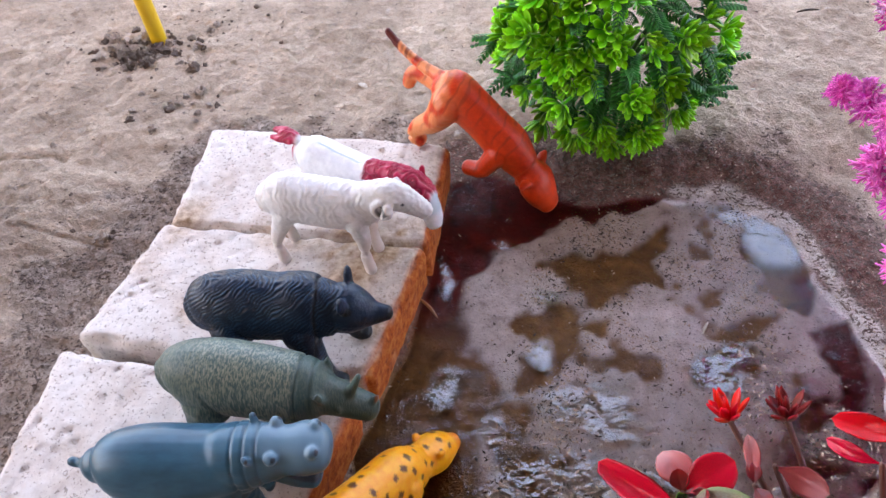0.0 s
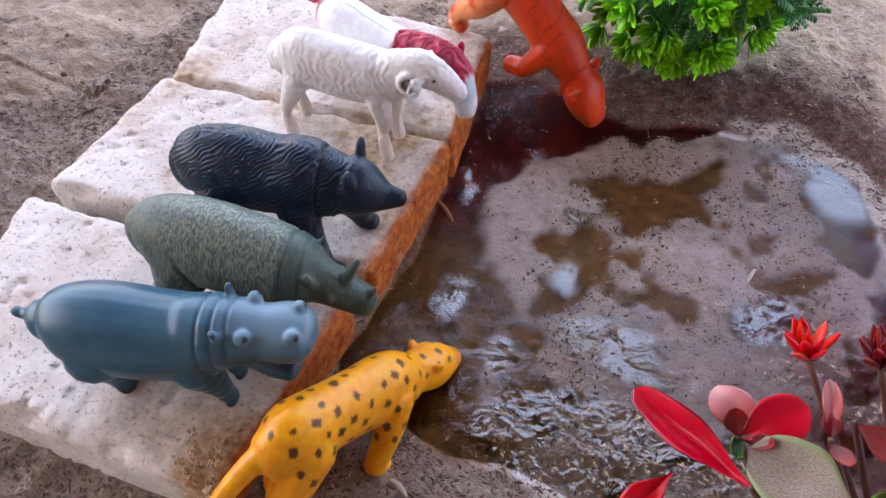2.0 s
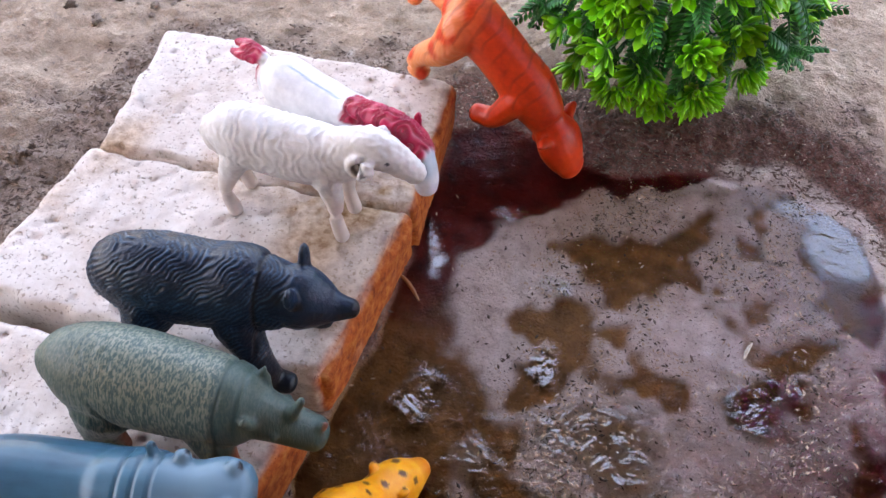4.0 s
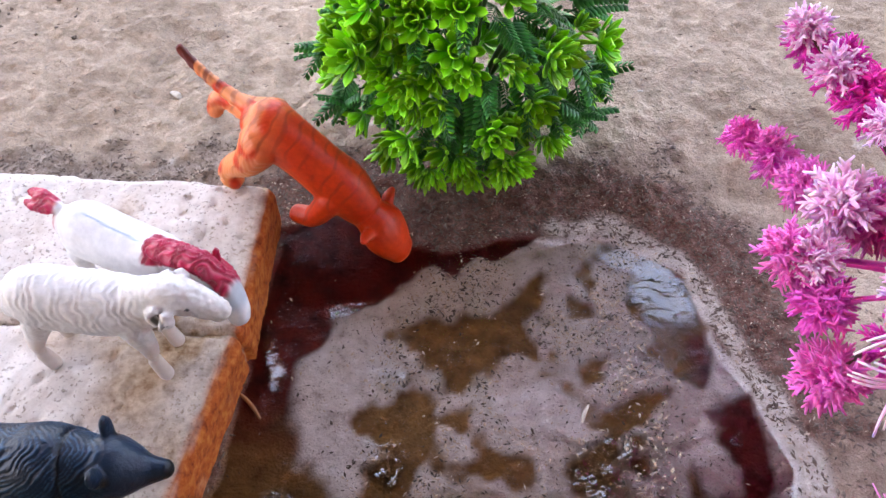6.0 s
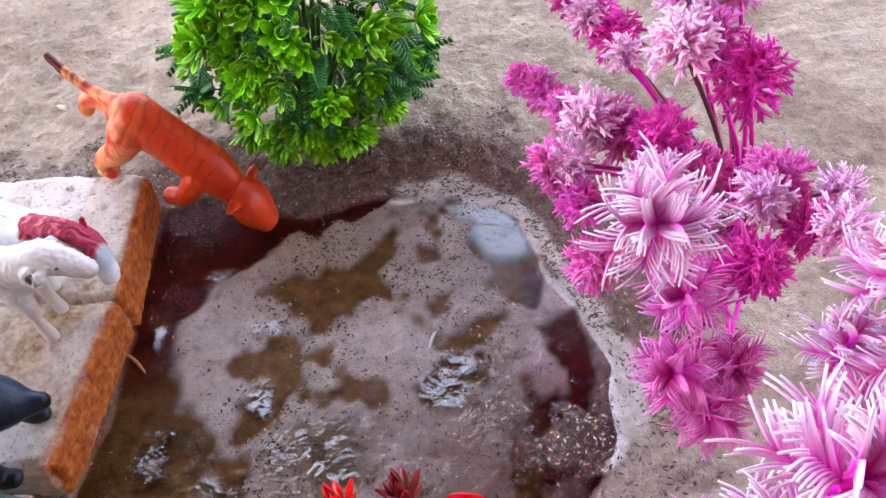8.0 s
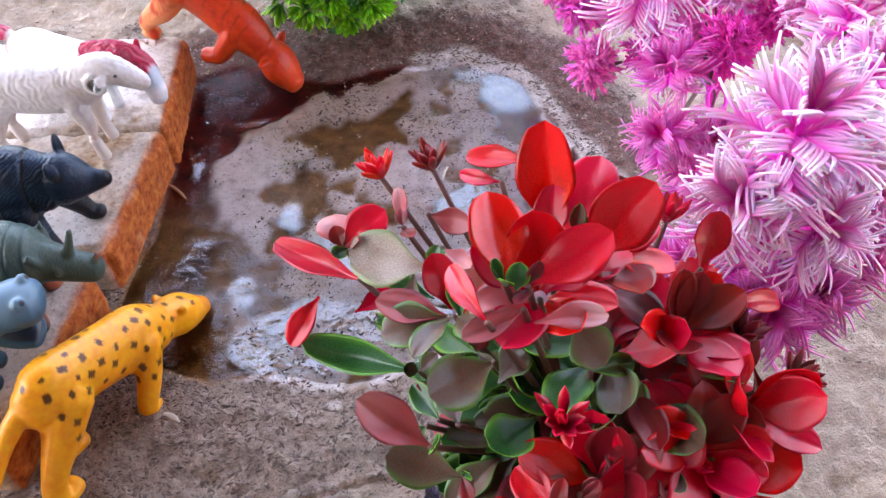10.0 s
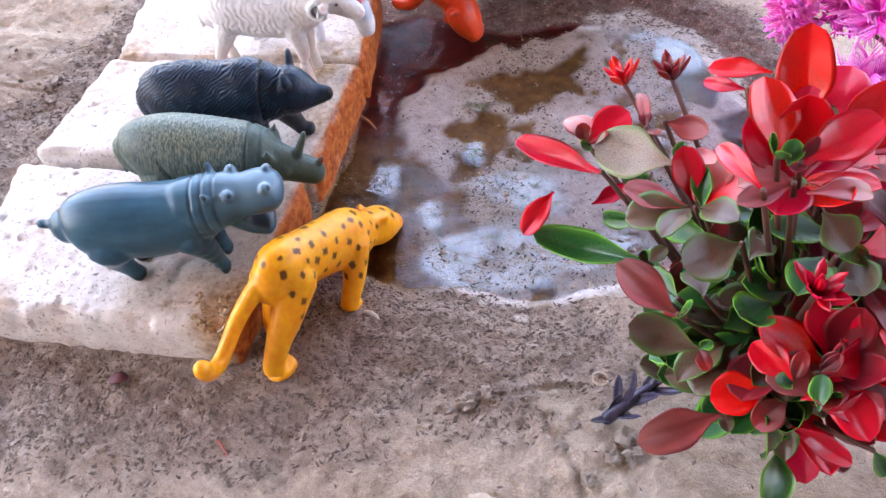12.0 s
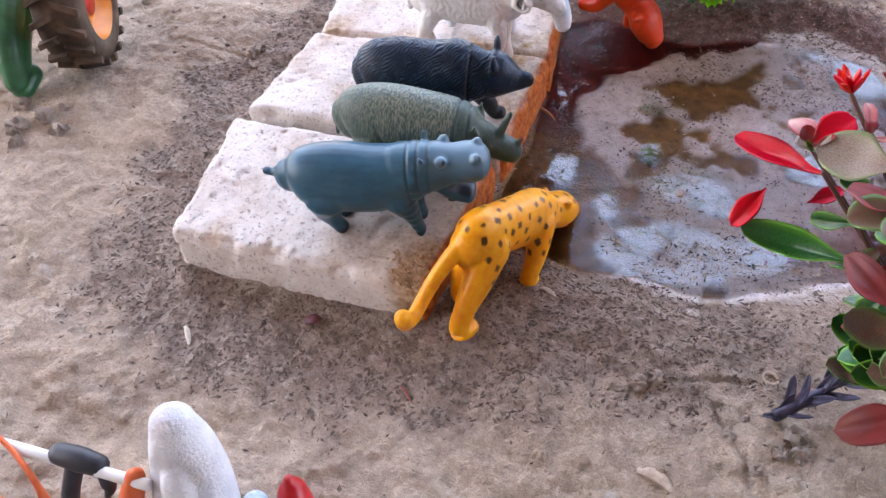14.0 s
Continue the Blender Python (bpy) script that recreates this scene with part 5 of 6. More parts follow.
# leaves of the red plant, spray by spray: colour, foot, tip, width
# (R red, B blush pink, D dusty grey-green, M maroon with green rim, G green, K dark red)
CROWN = [
    ("R", (0.154, 0.108, 0.222), (0.154, 0.131, 0.243), 0.0220), ("R", (0.178, 0.144, 0.200), (0.181, 0.171, 0.236), 0.0225),
    ("R", (0.161, 0.104, 0.224), (0.190, 0.112, 0.238), 0.0186), ("R", (0.189, 0.144, 0.200), (0.199, 0.163, 0.226), 0.0222),
    ("R", (0.188, 0.131, 0.200), (0.216, 0.147, 0.222), 0.0248), ("R", (0.184, 0.124, 0.198), (0.212, 0.132, 0.205), 0.0199),
    ("R", (0.146, 0.094, 0.220), (0.131, 0.120, 0.226), 0.0092), ("B", (0.161, 0.092, 0.220), (0.187, 0.091, 0.226), 0.0097),
    ("B", (0.159, 0.099, 0.218), (0.138, 0.093, 0.212), 0.0099), ("G", (0.157, 0.104, 0.222), (0.158, 0.106, 0.232), 0.0083),
    ("R", (0.177, 0.140, 0.200), (0.182, 0.157, 0.215), 0.0136), ("R", (0.179, 0.187, 0.200), (0.153, 0.198, 0.198), 0.0105),
    ("R", (0.166, 0.178, 0.198), (0.146, 0.186, 0.198), 0.0069),
]
SPRAY_OVER_POND = [
    ("R", (0.097, 0.176, 0.170), (0.114, 0.180, 0.188), 0.0177), ("B", (0.099, 0.176, 0.170), (0.092, 0.191, 0.180), 0.0164),
    ("B", (0.124, 0.177, 0.178), (0.123, 0.194, 0.190), 0.0066), ("D", (0.132, 0.153, 0.178), (0.098, 0.167, 0.178), 0.0241),
    ("R", (0.103, 0.162, 0.165), (0.070, 0.196, 0.150), 0.0137), ("R", (0.083, 0.173, 0.142), (0.066, 0.153, 0.136), 0.0122),
    ("B", (0.136, 0.190, 0.170), (0.155, 0.179, 0.172), 0.0120), ("R", (0.099, 0.156, 0.150), (0.116, 0.164, 0.150), 0.0088),
    ("B", (0.139, 0.163, 0.178), (0.149, 0.147, 0.180), 0.0097), ("D", (0.126, 0.161, 0.165), (0.121, 0.148, 0.150), 0.0102),
]
GREEN_SPRAY = [
    ("G", (0.124, 0.131, 0.135), (0.079, 0.163, 0.116), 0.0166), ("G", (0.130, 0.117, 0.140), (0.113, 0.164, 0.120), 0.0121),
    ("G", (0.123, 0.148, 0.145), (0.099, 0.160, 0.135), 0.0095), ("G", (0.147, 0.122, 0.160), (0.127, 0.144, 0.150), 0.0128),
    ("M", (0.151, 0.105, 0.178), (0.126, 0.097, 0.172), 0.0217), ("M", (0.151, 0.095, 0.180), (0.166, 0.112, 0.182), 0.0137),
    ("G", (0.142, 0.131, 0.170), (0.143, 0.150, 0.178), 0.0096), ("G", (0.133, 0.151, 0.160), (0.116, 0.168, 0.155), 0.0092),
    ("M", (0.135, 0.088, 0.165), (0.133, 0.106, 0.168), 0.0135), ("G", (0.145, 0.083, 0.150), (0.160, 0.090, 0.152), 0.0132),
    ("G", (0.129, 0.099, 0.150), (0.122, 0.118, 0.142), 0.0106),
]
LOW_SPRAY = [
    ("B", (0.124, 0.083, 0.160), (0.098, 0.099, 0.172), 0.0173), ("M", (0.135, 0.078, 0.142), (0.108, 0.091, 0.142), 0.0181),
    ("M", (0.152, 0.080, 0.122), (0.126, 0.079, 0.118), 0.0174), ("B", (0.151, 0.068, 0.104), (0.112, 0.061, 0.096), 0.0191),
    ("G", (0.124, 0.097, 0.150), (0.113, 0.096, 0.140), 0.0094), ("G", (0.162, 0.055, 0.125), (0.178, 0.044, 0.092), 0.0108),
    ("G", (0.164, 0.054, 0.120), (0.171, 0.055, 0.100), 0.0080),
]
FRONT_SPRAY = [
    ("R", (0.162, 0.063, 0.134), (0.139, 0.061, 0.132), 0.0191), ("R", (0.166, 0.056, 0.150), (0.154, 0.074, 0.154), 0.0149),
    ("R", (0.176, 0.059, 0.152), (0.215, 0.066, 0.158), 0.0191), ("R", (0.179, 0.047, 0.142), (0.211, 0.047, 0.140), 0.0170),
    ("R", (0.171, 0.052, 0.122), (0.196, 0.037, 0.116), 0.0105), ("G", (0.172, 0.043, 0.150), (0.173, 0.054, 0.160), 0.0088),
    ("K", (0.171, 0.061, 0.130), (0.157, 0.053, 0.120), 0.0138), ("K", (0.191, 0.073, 0.140), (0.174, 0.079, 0.150), 0.0182),
    ("G", (0.213, 0.051, 0.100), (0.221, 0.042, 0.090), 0.0087), ("R", (0.171, 0.054, 0.140), (0.186, 0.055, 0.150), 0.0100),
]
FAR_SPRAY = [
    ("R", (0.211, 0.067, 0.145), (0.223, 0.079, 0.160), 0.0196), ("R", (0.233, 0.063, 0.140), (0.262, 0.065, 0.152), 0.0206),
    ("R", (0.245, 0.058, 0.135), (0.268, 0.046, 0.126), 0.0140), ("G", (0.228, 0.063, 0.130), (0.230, 0.049, 0.110), 0.0075),
    ("K", (0.240, 0.057, 0.125), (0.236, 0.042, 0.108), 0.0125), ("K", (0.224, 0.122, 0.165), (0.242, 0.125, 0.180), 0.0198),
    ("R", (0.240, 0.135, 0.180), (0.249, 0.152, 0.195), 0.0147), ("K", (0.259, 0.106, 0.150), (0.262, 0.078, 0.135), 0.0086),
    ("R", (0.252, 0.127, 0.165), (0.288, 0.131, 0.160), 0.0107), ("M", (0.180, 0.108, 0.192), (0.189, 0.093, 0.188), 0.0180),
    ("G", (0.185, 0.095, 0.180), (0.208, 0.102, 0.172), 0.0093), ("K", (0.211, 0.112, 0.170), (0.221, 0.096, 0.160), 0.0152),
    ("K", (0.238, 0.112, 0.160), (0.257, 0.118, 0.162), 0.0119),
]
BUDS = [(0.117, 0.203, 0.183), (0.14, 0.204, 0.184), (0.169, 0.073, 0.186), (0.271, 0.097, 0.15), (0.234, 0.162, 0.18), (0.223, 0.07, 0.14), (0.25, 0.11, 0.165)]


def build_red():
    root = plant_root("plastic_red_plant", 0.195, 0.118, "plastic plant with glossy spoon-shaped red leaves and green lower leaves", "artificial plant")
    base = root.matrix_basis.translation.copy()
    rng = random.Random(23)
    shapes = ((0.25, 0.22), (-0.25, 0.3), (0.5, 0.12))
    pools = {key: [spoon_mesh(mat, b, c, 7 * n + k, edge) for k, (b, c) in enumerate(shapes)]
             for n, (key, mat, edge) in enumerate((("R", M_RED, False), ("B", M_BLUSH, False), ("D", M_DUSTY, True), ("M", M_RIMMED, True), ("G", M_OLIVE, True), ("K", M_MAROON, False)))}

    def leaf(key, foot, way, face, length, width, roll):
        part("leaf", rng.choice(pools[key]), root, "", aim(foot, way, face, roll) @ Matrix.Diagonal((length, width, 0.75 * length, 1)))

    def stalk(p, knee):
        part("stalk", stem_mesh("stalk", [(0, 0, -0.006), (p.x * 0.05, p.y * 0.05, 0.04), tuple(knee), tuple(p)], 0.0026, 0.0012, M_WOODY), root)

    for spray in (CROWN, SPRAY_OVER_POND, GREEN_SPRAY, LOW_SPRAY, FRONT_SPRAY, FAR_SPRAY):
        for n, (key, foot, tip, width) in enumerate(spray):
            a, b = Vector(foot) - base, Vector(tip) - base
            leaf(key, a, b - a, (-0.1 + rng.uniform(-0.25, 0.25), -0.5 + rng.uniform(-0.25, 0.25), 0.85), (b - a).length * 1.04, width, rng.uniform(-14, 14))
            if n % 2 == 0:
                stalk(a, Vector((a.x * 0.4, a.y * 0.4, a.z * 0.6)))
        # small young leaves where the spray forks
        for key, foot, tip, width in spray[:4]:
            a = Vector(foot) - base
            for k in range(2):
                d = around((0, -0.3, 1), rng.uniform(0.3, 1.1), rng.uniform(0, 6.28))
                leaf(rng.choice("GMKK"), a, d, (0, -0.4, 1), rng.uniform(0.009, 0.015), rng.uniform(0.005, 0.008), rng.uniform(-25, 25))
    # full rosettes behind the single sprays: middle, leaves, colours
    for middle, count, keys in (((0.168, 0.112, 0.205), 9, "RRRB"), ((0.2, 0.138, 0.188), 9, "RRRK"), ((0.225, 0.112, 0.17), 9, "RRKK"), ((0.185, 0.068, 0.142), 8, "RRKB"),
                                ((0.225, 0.075, 0.145), 8, "RRK"), ((0.14, 0.135, 0.168), 7, "RBBM"), ((0.245, 0.085, 0.15), 7, "RRK")):
        p = Vector(middle) - base
        out = (Vector((p.x, p.y, 0.6 * p.z)).normalized() + Vector((0, -0.1, 0.5))).normalized()
        for k in range(count):
            d = around(out, rng.uniform(0.6, 1.25), 2.4 * k + rng.uniform(-0.3, 0.3))
            size = rng.uniform(0.025, 0.033)
            leaf(rng.choice(keys), p + d * 0.003, d, out, size, size * rng.uniform(0.52, 0.7), rng.uniform(-20, 20))
        stalk(p, Vector((p.x * 0.4, p.y * 0.4, p.z * 0.6)))
    for k in range(260):
        d = around((0, 0, 1), rng.uniform(0.5, 1.9), 2.4 * k)
        reach = rng.uniform(0.1, 1.0)
        p = Vector((d.x * reach * 0.056 + 0.002, d.y * reach * 0.046 - 0.006, rng.uniform(0.07, 0.178) - 0.03 * reach))
        key = rng.choice("GGGMMK") if d.x < -0.1 else rng.choice("KKRRM")
        size = rng.uniform(0.026, 0.036)
        leaf(key, p, Vector((d.x, d.y, d.z * 0.4 + 0.1)), (0, -0.2, 1), size, size * rng.uniform(0.5, 0.72), rng.uniform(-35, 35))
    s = Shell()
    for k in range(15):
        d = around((0, 0, 1), (0.2, 0.65, 1.05)[k % 3] + rng.uniform(-0.1, 0.1), 2.4 * k)
        s.leaf(aim(d * 0.001, d, (0, 0, 1)), rng.uniform(0.009, 0.0125), 0.0036, -0.15, 0.5, 0.0008, 0.4, 4, 2, 0.4)
    bud, brown_bud = s.mesh("flower_bud", M_RED), s.mesh("flower_bud", M_MAROON)
    for n, b in enumerate(BUDS):
        p = Vector(b) - base
        out = (Vector((p.x, p.y, p.z * 0.8))).normalized()
        part("flower_bud", brown_bud if n in (1, 3, 6) else bud, root, "", Matrix.Translation(p) @ Vector((0, 0, 1)).rotation_difference(out).to_matrix().to_4x4() @ pose(0, 0, 0, 0, 0, rng.uniform(0, 360)) @ Matrix.Scale(1.15, 4))
        stalk(p, Vector((p.x * 0.35, p.y * 0.35, p.z * 0.6)))


def build_sprig():
    m = plain("violet_black_plastic", (0.01, 0.008, 0.02), (0.07, 0.06, 0.11), 160, 0.3)
    x, y = 0.118, 0.122
    root = tagged(new("fallen_sprig"), "dark violet plastic sprig with pointed leaves lying on the soil", "plastic sprig")
    root.matrix_basis = pose(x, y, height(x, y))
    rng = random.Random(8)
    spine = [Vector((0.0, 0.0, 0.004)), Vector((0.016, 0.008, 0.012)), Vector((0.032, 0.017, 0.018)), Vector((0.046, 0.022, 0.02))]
    s = Shell()
    s.tube([(*p, 0.0042 - 0.0008 * k) for k, p in enumerate(spine)], 10, 3)
    part("core", s.mesh("core", m), root)
    blade = Shell()
    blade.leaf(Matrix.Identity(4), 0.024, 0.0062, -0.3, 0.7, 0.001, 0.35, 7, 4, 0.9)
    me = blade.mesh("leaf", m)
    way = Vector((0.046, 0.022, 0.012)).normalized()
    for k in range(20):
        u = k / 19 * 2.999
        i = int(u)
        p = spine[i].lerp(spine[i + 1], u - i)
        d = around(way, rng.uniform(0.5, 1.15), 2.4 * k)
        d.z = abs(d.z) * 0.8 + 0.12
        part("leaf", me, root, "", aim(p, d, (0, 0, 1), rng.uniform(-30, 30), rng.uniform(0.65, 1.1)))
    part("leaf", me, root, "", aim(spine[0] + Vector((0.004, 0, 0.001)), (-1, -0.35, 0.05), (0, 0, 1), 0, 0.7))


build_bush()
build_pink(0.385, 0.425, (("needle_head", NEEDLES, HEADS_FAR + HEADS_NEAR), ("daisy_head", DAISY_HEADS, DAISIES), ("plume", PLUMES, PLUMES_FAR), ("frond", FRONDS, FRONDS_FAR)),
           "magenta plastic water plant with white-tipped daisy heads", 1)
build_pink(0.345, 0.222, (("plume", PLUMES, PLUMES_NEAR), ("frond", FRONDS, FRONDS_NEAR)), "pink and white plastic water plant of long arching plumes", 2)
build_red()
build_sprig()


# ---- yellow post, toy tractor, bullock cart ----
def build_post():
    m = plain("yellow_plastic", (0.62, 0.36, 0.012), (0.75, 0.47, 0.02), 40, 0.35)
    x, y = -0.357, 0.742
    s = Shell()
    s.tube([(0, 0, -0.015, 0.0085), (-0.003, 0.003, 0.03, 0.0085), (-0.02, 0.016, 0.14, 0.0085)], 14, 4)
    ob = new("yellow_post", s.mesh("yellow_post", m))
    ob.matrix_basis = pose(x, y, height(x, y))
    tagged(ob, "yellow plastic post stuck in crumbled soil", "post")


def build_tractor():
    root = tagged(new("toy_tractor"), "muddy toy tractor with black lugged tyre and orange rim", "toy tractor")
    root.matrix_basis = pose(-0.462, 0.435, height(-0.462, 0.42) + 0.0, 0, 0, 12)
    rubber = plain("muddy_rubber", (0.012, 0.01, 0.009), (0.13, 0.075, 0.045), 45, 0.75, 0.3, 0.5, 200)
    rim_m = plain("orange_plastic", (0.55, 0.14, 0.01), (0.68, 0.2, 0.015), 60, 0.35)
    red_m = plain("red_plastic", (0.35, 0.012, 0.01), (0.45, 0.03, 0.015), 60, 0.35)
    green_m = plain("green_painted_plastic", (0.008, 0.07, 0.03), (0.03, 0.16, 0.07), 50, 0.35, 0.5, 0.2, 90)
    R, W = 0.056, 0.021
    prof = [(-W, 0.034), (-W, 0.046), (-W * 0.85, 0.0515), (-W * 0.4, 0.0535), (W * 0.4, 0.0535), (W * 0.85, 0.0515), (W, 0.046), (W, 0.034), (W * 0.6, 0.031), (-W * 0.6, 0.031)]
    n = 40

    def lathe(profile, closed):
        verts = [(x, r * math.cos(2 * math.pi * k / n), r * math.sin(2 * math.pi * k / n)) for k in range(n) for x, r in profile]
        q = len(profile)
        faces = []
        for k in range(n):
            j = (k + 1) % n
            for i in range(q if closed else q - 1):
                b = (i + 1) % q
                faces.append((k * q + i, k * q + b, j * q + b, j * q + i))
        return verts, faces

    wheel = new("wheel")
    wheel.parent = root
    wheel.matrix_basis = pose(0, 0, R)
    v, f = lathe(prof, True)
    tyre = part("tyre", mesh_of("tyre", v, f, rubber), wheel)
    lug = Shell()
    for k in range(18):
        for side in (1, -1):
            a = 2 * math.pi * (k + (0.5 if side > 0 else 0)) / 18
            pts = []
            for x, da in ((0.001 * side, 0.0), (W * 1.02 * side, 0.16)):
                for e in (-0.05, 0.05):
                    for r in (0.050 if abs(x) > 0.01 else 0.0525, 0.0585 if abs(x) < 0.01 else 0.056):
                        pts.append((x, r * math.cos(a + da + e), r * math.sin(a + da + e)))
            lug.add(pts, [(0, 1, 3, 2), (4, 6, 7, 5), (0, 4, 5, 1), (2, 3, 7, 6), (1, 5, 7, 3), (0, 2, 6, 4)])
    part("tread", lug.mesh("tread", rubber, True), wheel)
    v, f = lathe([(-0.012, 0.0), (-0.012, 0.034), (W * 0.9, 0.036), (W * 0.95, 0.032), (0.006, 0.028), (0.005, 0.014), (0.012, 0.012), (0.012, 0.0)], False)
    part("rim", mesh_of("rim", v, f, rim_m), wheel)
    v, f = lathe([(0.006, 0.0135), (0.0125, 0.0115), (0.013, 0.0)], False)
    part("hub", mesh_of("hub", v, f, red_m), wheel)
    s = Shell()
    s.tube([(-0.02, 0, R, 0.006), (-0.07, 0, R, 0.006)], 12, 2)
    part("axle", s.mesh("axle", green_m), root)
    s = Shell()
    s.tube([(-0.055, -0.05, 0.012, 0.012, 0.014), (-0.055, -0.03, 0.04, 0.016, 0.018), (-0.058, 0.02, 0.06, 0.02, 0.02), (-0.06, 0.10, 0.07, 0.022, 0.022)], 14, 4)
    shape = cast(s, 0.0016, 2)
    shape.materials.append(green_m)
    part("body", shape, root)
    s = Shell()
    s.tube([(-0.052, -0.055, 0.006, 0.011, 0.008), (-0.048, -0.04, 0.012, 0.012, 0.01)], 12, 2)
    part("foot", s.mesh("foot", green_m), root)
    s = Shell()
    s.tube([(-0.078, -0.03, 0.05, 0.004, 0.012), (-0.08, 0.08, 0.085, 0.004, 0.012)], 10, 2)
    part("stripe", s.mesh("stripe", red_m), root)


def build_cart():
    white = plain("white_plush", (0.5, 0.5, 0.53), (0.66, 0.66, 0.68), 60, 0.95, 0.1, 1.0, 500)
    s = Shell()
    s.tube([(-0.203, 0.002, -0.004, 0.024, 0.022), (-0.202, 0.014, 0.035, 0.022, 0.022), (-0.202, 0.021, 0.069, 0.018, 0.018), (-0.203, 0.025, 0.091, 0.012, 0.011)], 24, 5)
    s.tube([(-0.182, -0.006, -0.004, 0.02, 0.022), (-0.18, -0.008, 0.036, 0.018, 0.02)], 20, 4)
    me = cast(s, 0.0014, 4)
    co, no = points(me)
    push(me, co, no, -0.0035 * np.exp(-((np.hypot(co[:, 0] + 0.202, (co[:, 2] - 0.06) * 0.7) - 0.012) / 0.004) ** 2) * smooth(0.1, -0.4, no[:, 1]))
    me.name = "plush_figure"
    me.materials.append(white)
    tagged(new("plush_figure", me), "soft white plush figure with rounded top", "plush toy")
    root = tagged(new("cart_shaft"), "white rod with orange ribbon and black tape binding", "toy cart shaft")
    rod_m = plain("white_rod", (0.66, 0.66, 0.64), (0.78, 0.78, 0.76), 60, 0.35)
    rib_m = plain("orange_ribbon", (0.62, 0.1, 0.035), (0.78, 0.18, 0.07), 90, 0.6, 0.3, 0.4, 200)
    tape_m = plain("black_tape", (0.008, 0.009, 0.014), (0.03, 0.032, 0.045), 90, 0.5, 0.5, 0.3, 200)
    for name, rows, mat in (("rod", [(-0.40, 0.028, 0.062, 0.0032), (-0.32, 0.019, 0.060, 0.0032), (-0.22, 0.006, 0.058, 0.0032)], rod_m),
                            ("tape", [(-0.271, 0.0155, 0.06, 0.0062), (-0.26, 0.014, 0.06, 0.0068), (-0.249, 0.0125, 0.059, 0.006)], tape_m),
                            ("tape_tail", [(-0.248, 0.012, 0.057, 0.003, 0.004), (-0.243, 0.006, 0.05, 0.004, 0.0025), (-0.244, 0.003, 0.045, 0.002)], tape_m),
                            ("tape_post", [(-0.263, 0.012, 0.056, 0.005), (-0.268, 0, 0.035, 0.0048), (-0.274, -0.012, -0.004, 0.0048)], tape_m),
                            ("ribbon", [(-0.34, 0.026, 0.064, 0.0012, 0.0026), (-0.31, 0.02, 0.065, 0.0014, 0.003), (-0.287, 0.006, 0.054, 0.0016, 0.0034), (-0.284, -0.003, 0.03, 0.0018, 0.004), (-0.31, -0.002, 0.03, 0.0016, 0.0034), (-0.40, 0.002, 0.034, 0.0014, 0.003)], rib_m),
                            ("ribbon_wrap", [(-0.238, -0.012, -0.002, 0.008, 0.007), (-0.234, -0.004, 0.03, 0.008, 0.0075), (-0.228, 0.008, 0.056, 0.005, 0.006), (-0.224, 0.010, 0.064, 0.002, 0.003)], rib_m)):
        s = Shell()
        s.tube(rows, 12, 5)
        part(name, s.mesh(name, mat), root)
    cap = tagged(new("red_cap"), "red and blue-white plastic tip of a toy", "toy cap")
    red_m = plain("cherry_red_plastic", (0.4, 0.006, 0.012), (0.55, 0.015, 0.02), 70, 0.3)
    band_m = plain("blue_white_plastic", (0.1, 0.32, 0.5), (0.75, 0.78, 0.8), 160, 0.3)
    for name, rows, mat in (("tip", [(-0.148, 0.013, -0.004, 0.012), (-0.149, 0.017, 0.02, 0.0115), (-0.151, 0.023, 0.036, 0.008), (-0.152, 0.025, 0.043, 0.003)], red_m),
                            ("band", [(-0.173, 0.007, -0.004, 0.012), (-0.171, 0.011, 0.02, 0.012), (-0.17, 0.015, 0.031, 0.007)], band_m)):
        s = Shell()
        s.tube(rows, 16, 4)
        part(name, s.mesh(name, mat), cap)


build_post()
build_tractor()
build_cart()


# ---- twigs, seeds, clods and fine litter ----
def litter(name, x, y, length, r, turn, mat, label, category, bend=0.15, lift=0.0, flat=1.0):
    s = Shell()
    h = length / 2
    s.tube([(-h, 0, 0, r * 0.6, r * 0.6 * flat), (-h * 0.3, bend * h * 0.6, r * 0.3, r, r * flat), (h * 0.4, bend * h * 0.5, r * 0.4, r * 0.9, r * 0.9 * flat), (h, 0, 0.1 * r, r * 0.4, r * 0.4 * flat)], 8, 3)
    ob = new(name, s.mesh(name, mat))
    z = max(height(x, y), WATER_Z if inside_distance(np.array([x]), np.array([y]), POND)[0] > 0 else -1)
    ob.matrix_basis = pose(x, y, z + r * 0.4 * flat + lift, 0, 0, turn)
    return tagged(ob, label, category)


M_HUSK = plain("pale_husk", (0.4, 0.34, 0.27), (0.58, 0.51, 0.43), 200, 0.6)
M_TWIG = plain("orange_brown_twig", (0.28, 0.11, 0.04), (0.42, 0.2, 0.09), 150, 0.6)
M_PURPLE = plain("maroon_petal", (0.07, 0.012, 0.02), (0.13, 0.025, 0.035), 150, 0.6)
M_REDSTRAW = plain("red_thread", (0.3, 0.06, 0.05), (0.42, 0.12, 0.09), 150, 0.6)
litter("twig", -0.039, 0.402, 0.024, 0.0013, -48, M_TWIG, "short orange-brown twig floating on the pond edge", "twig")
litter("straw_piece", 0.166, 0.392, 0.012, 0.0012, 65, M_HUSK, "short pale straw piece on the pond silt", "straw")
litter("seed_husk", -0.128, 0.672, 0.012, 0.003, -42, M_HUSK, "pale papery seed husk on the soil", "seed husk", flat=0.35)
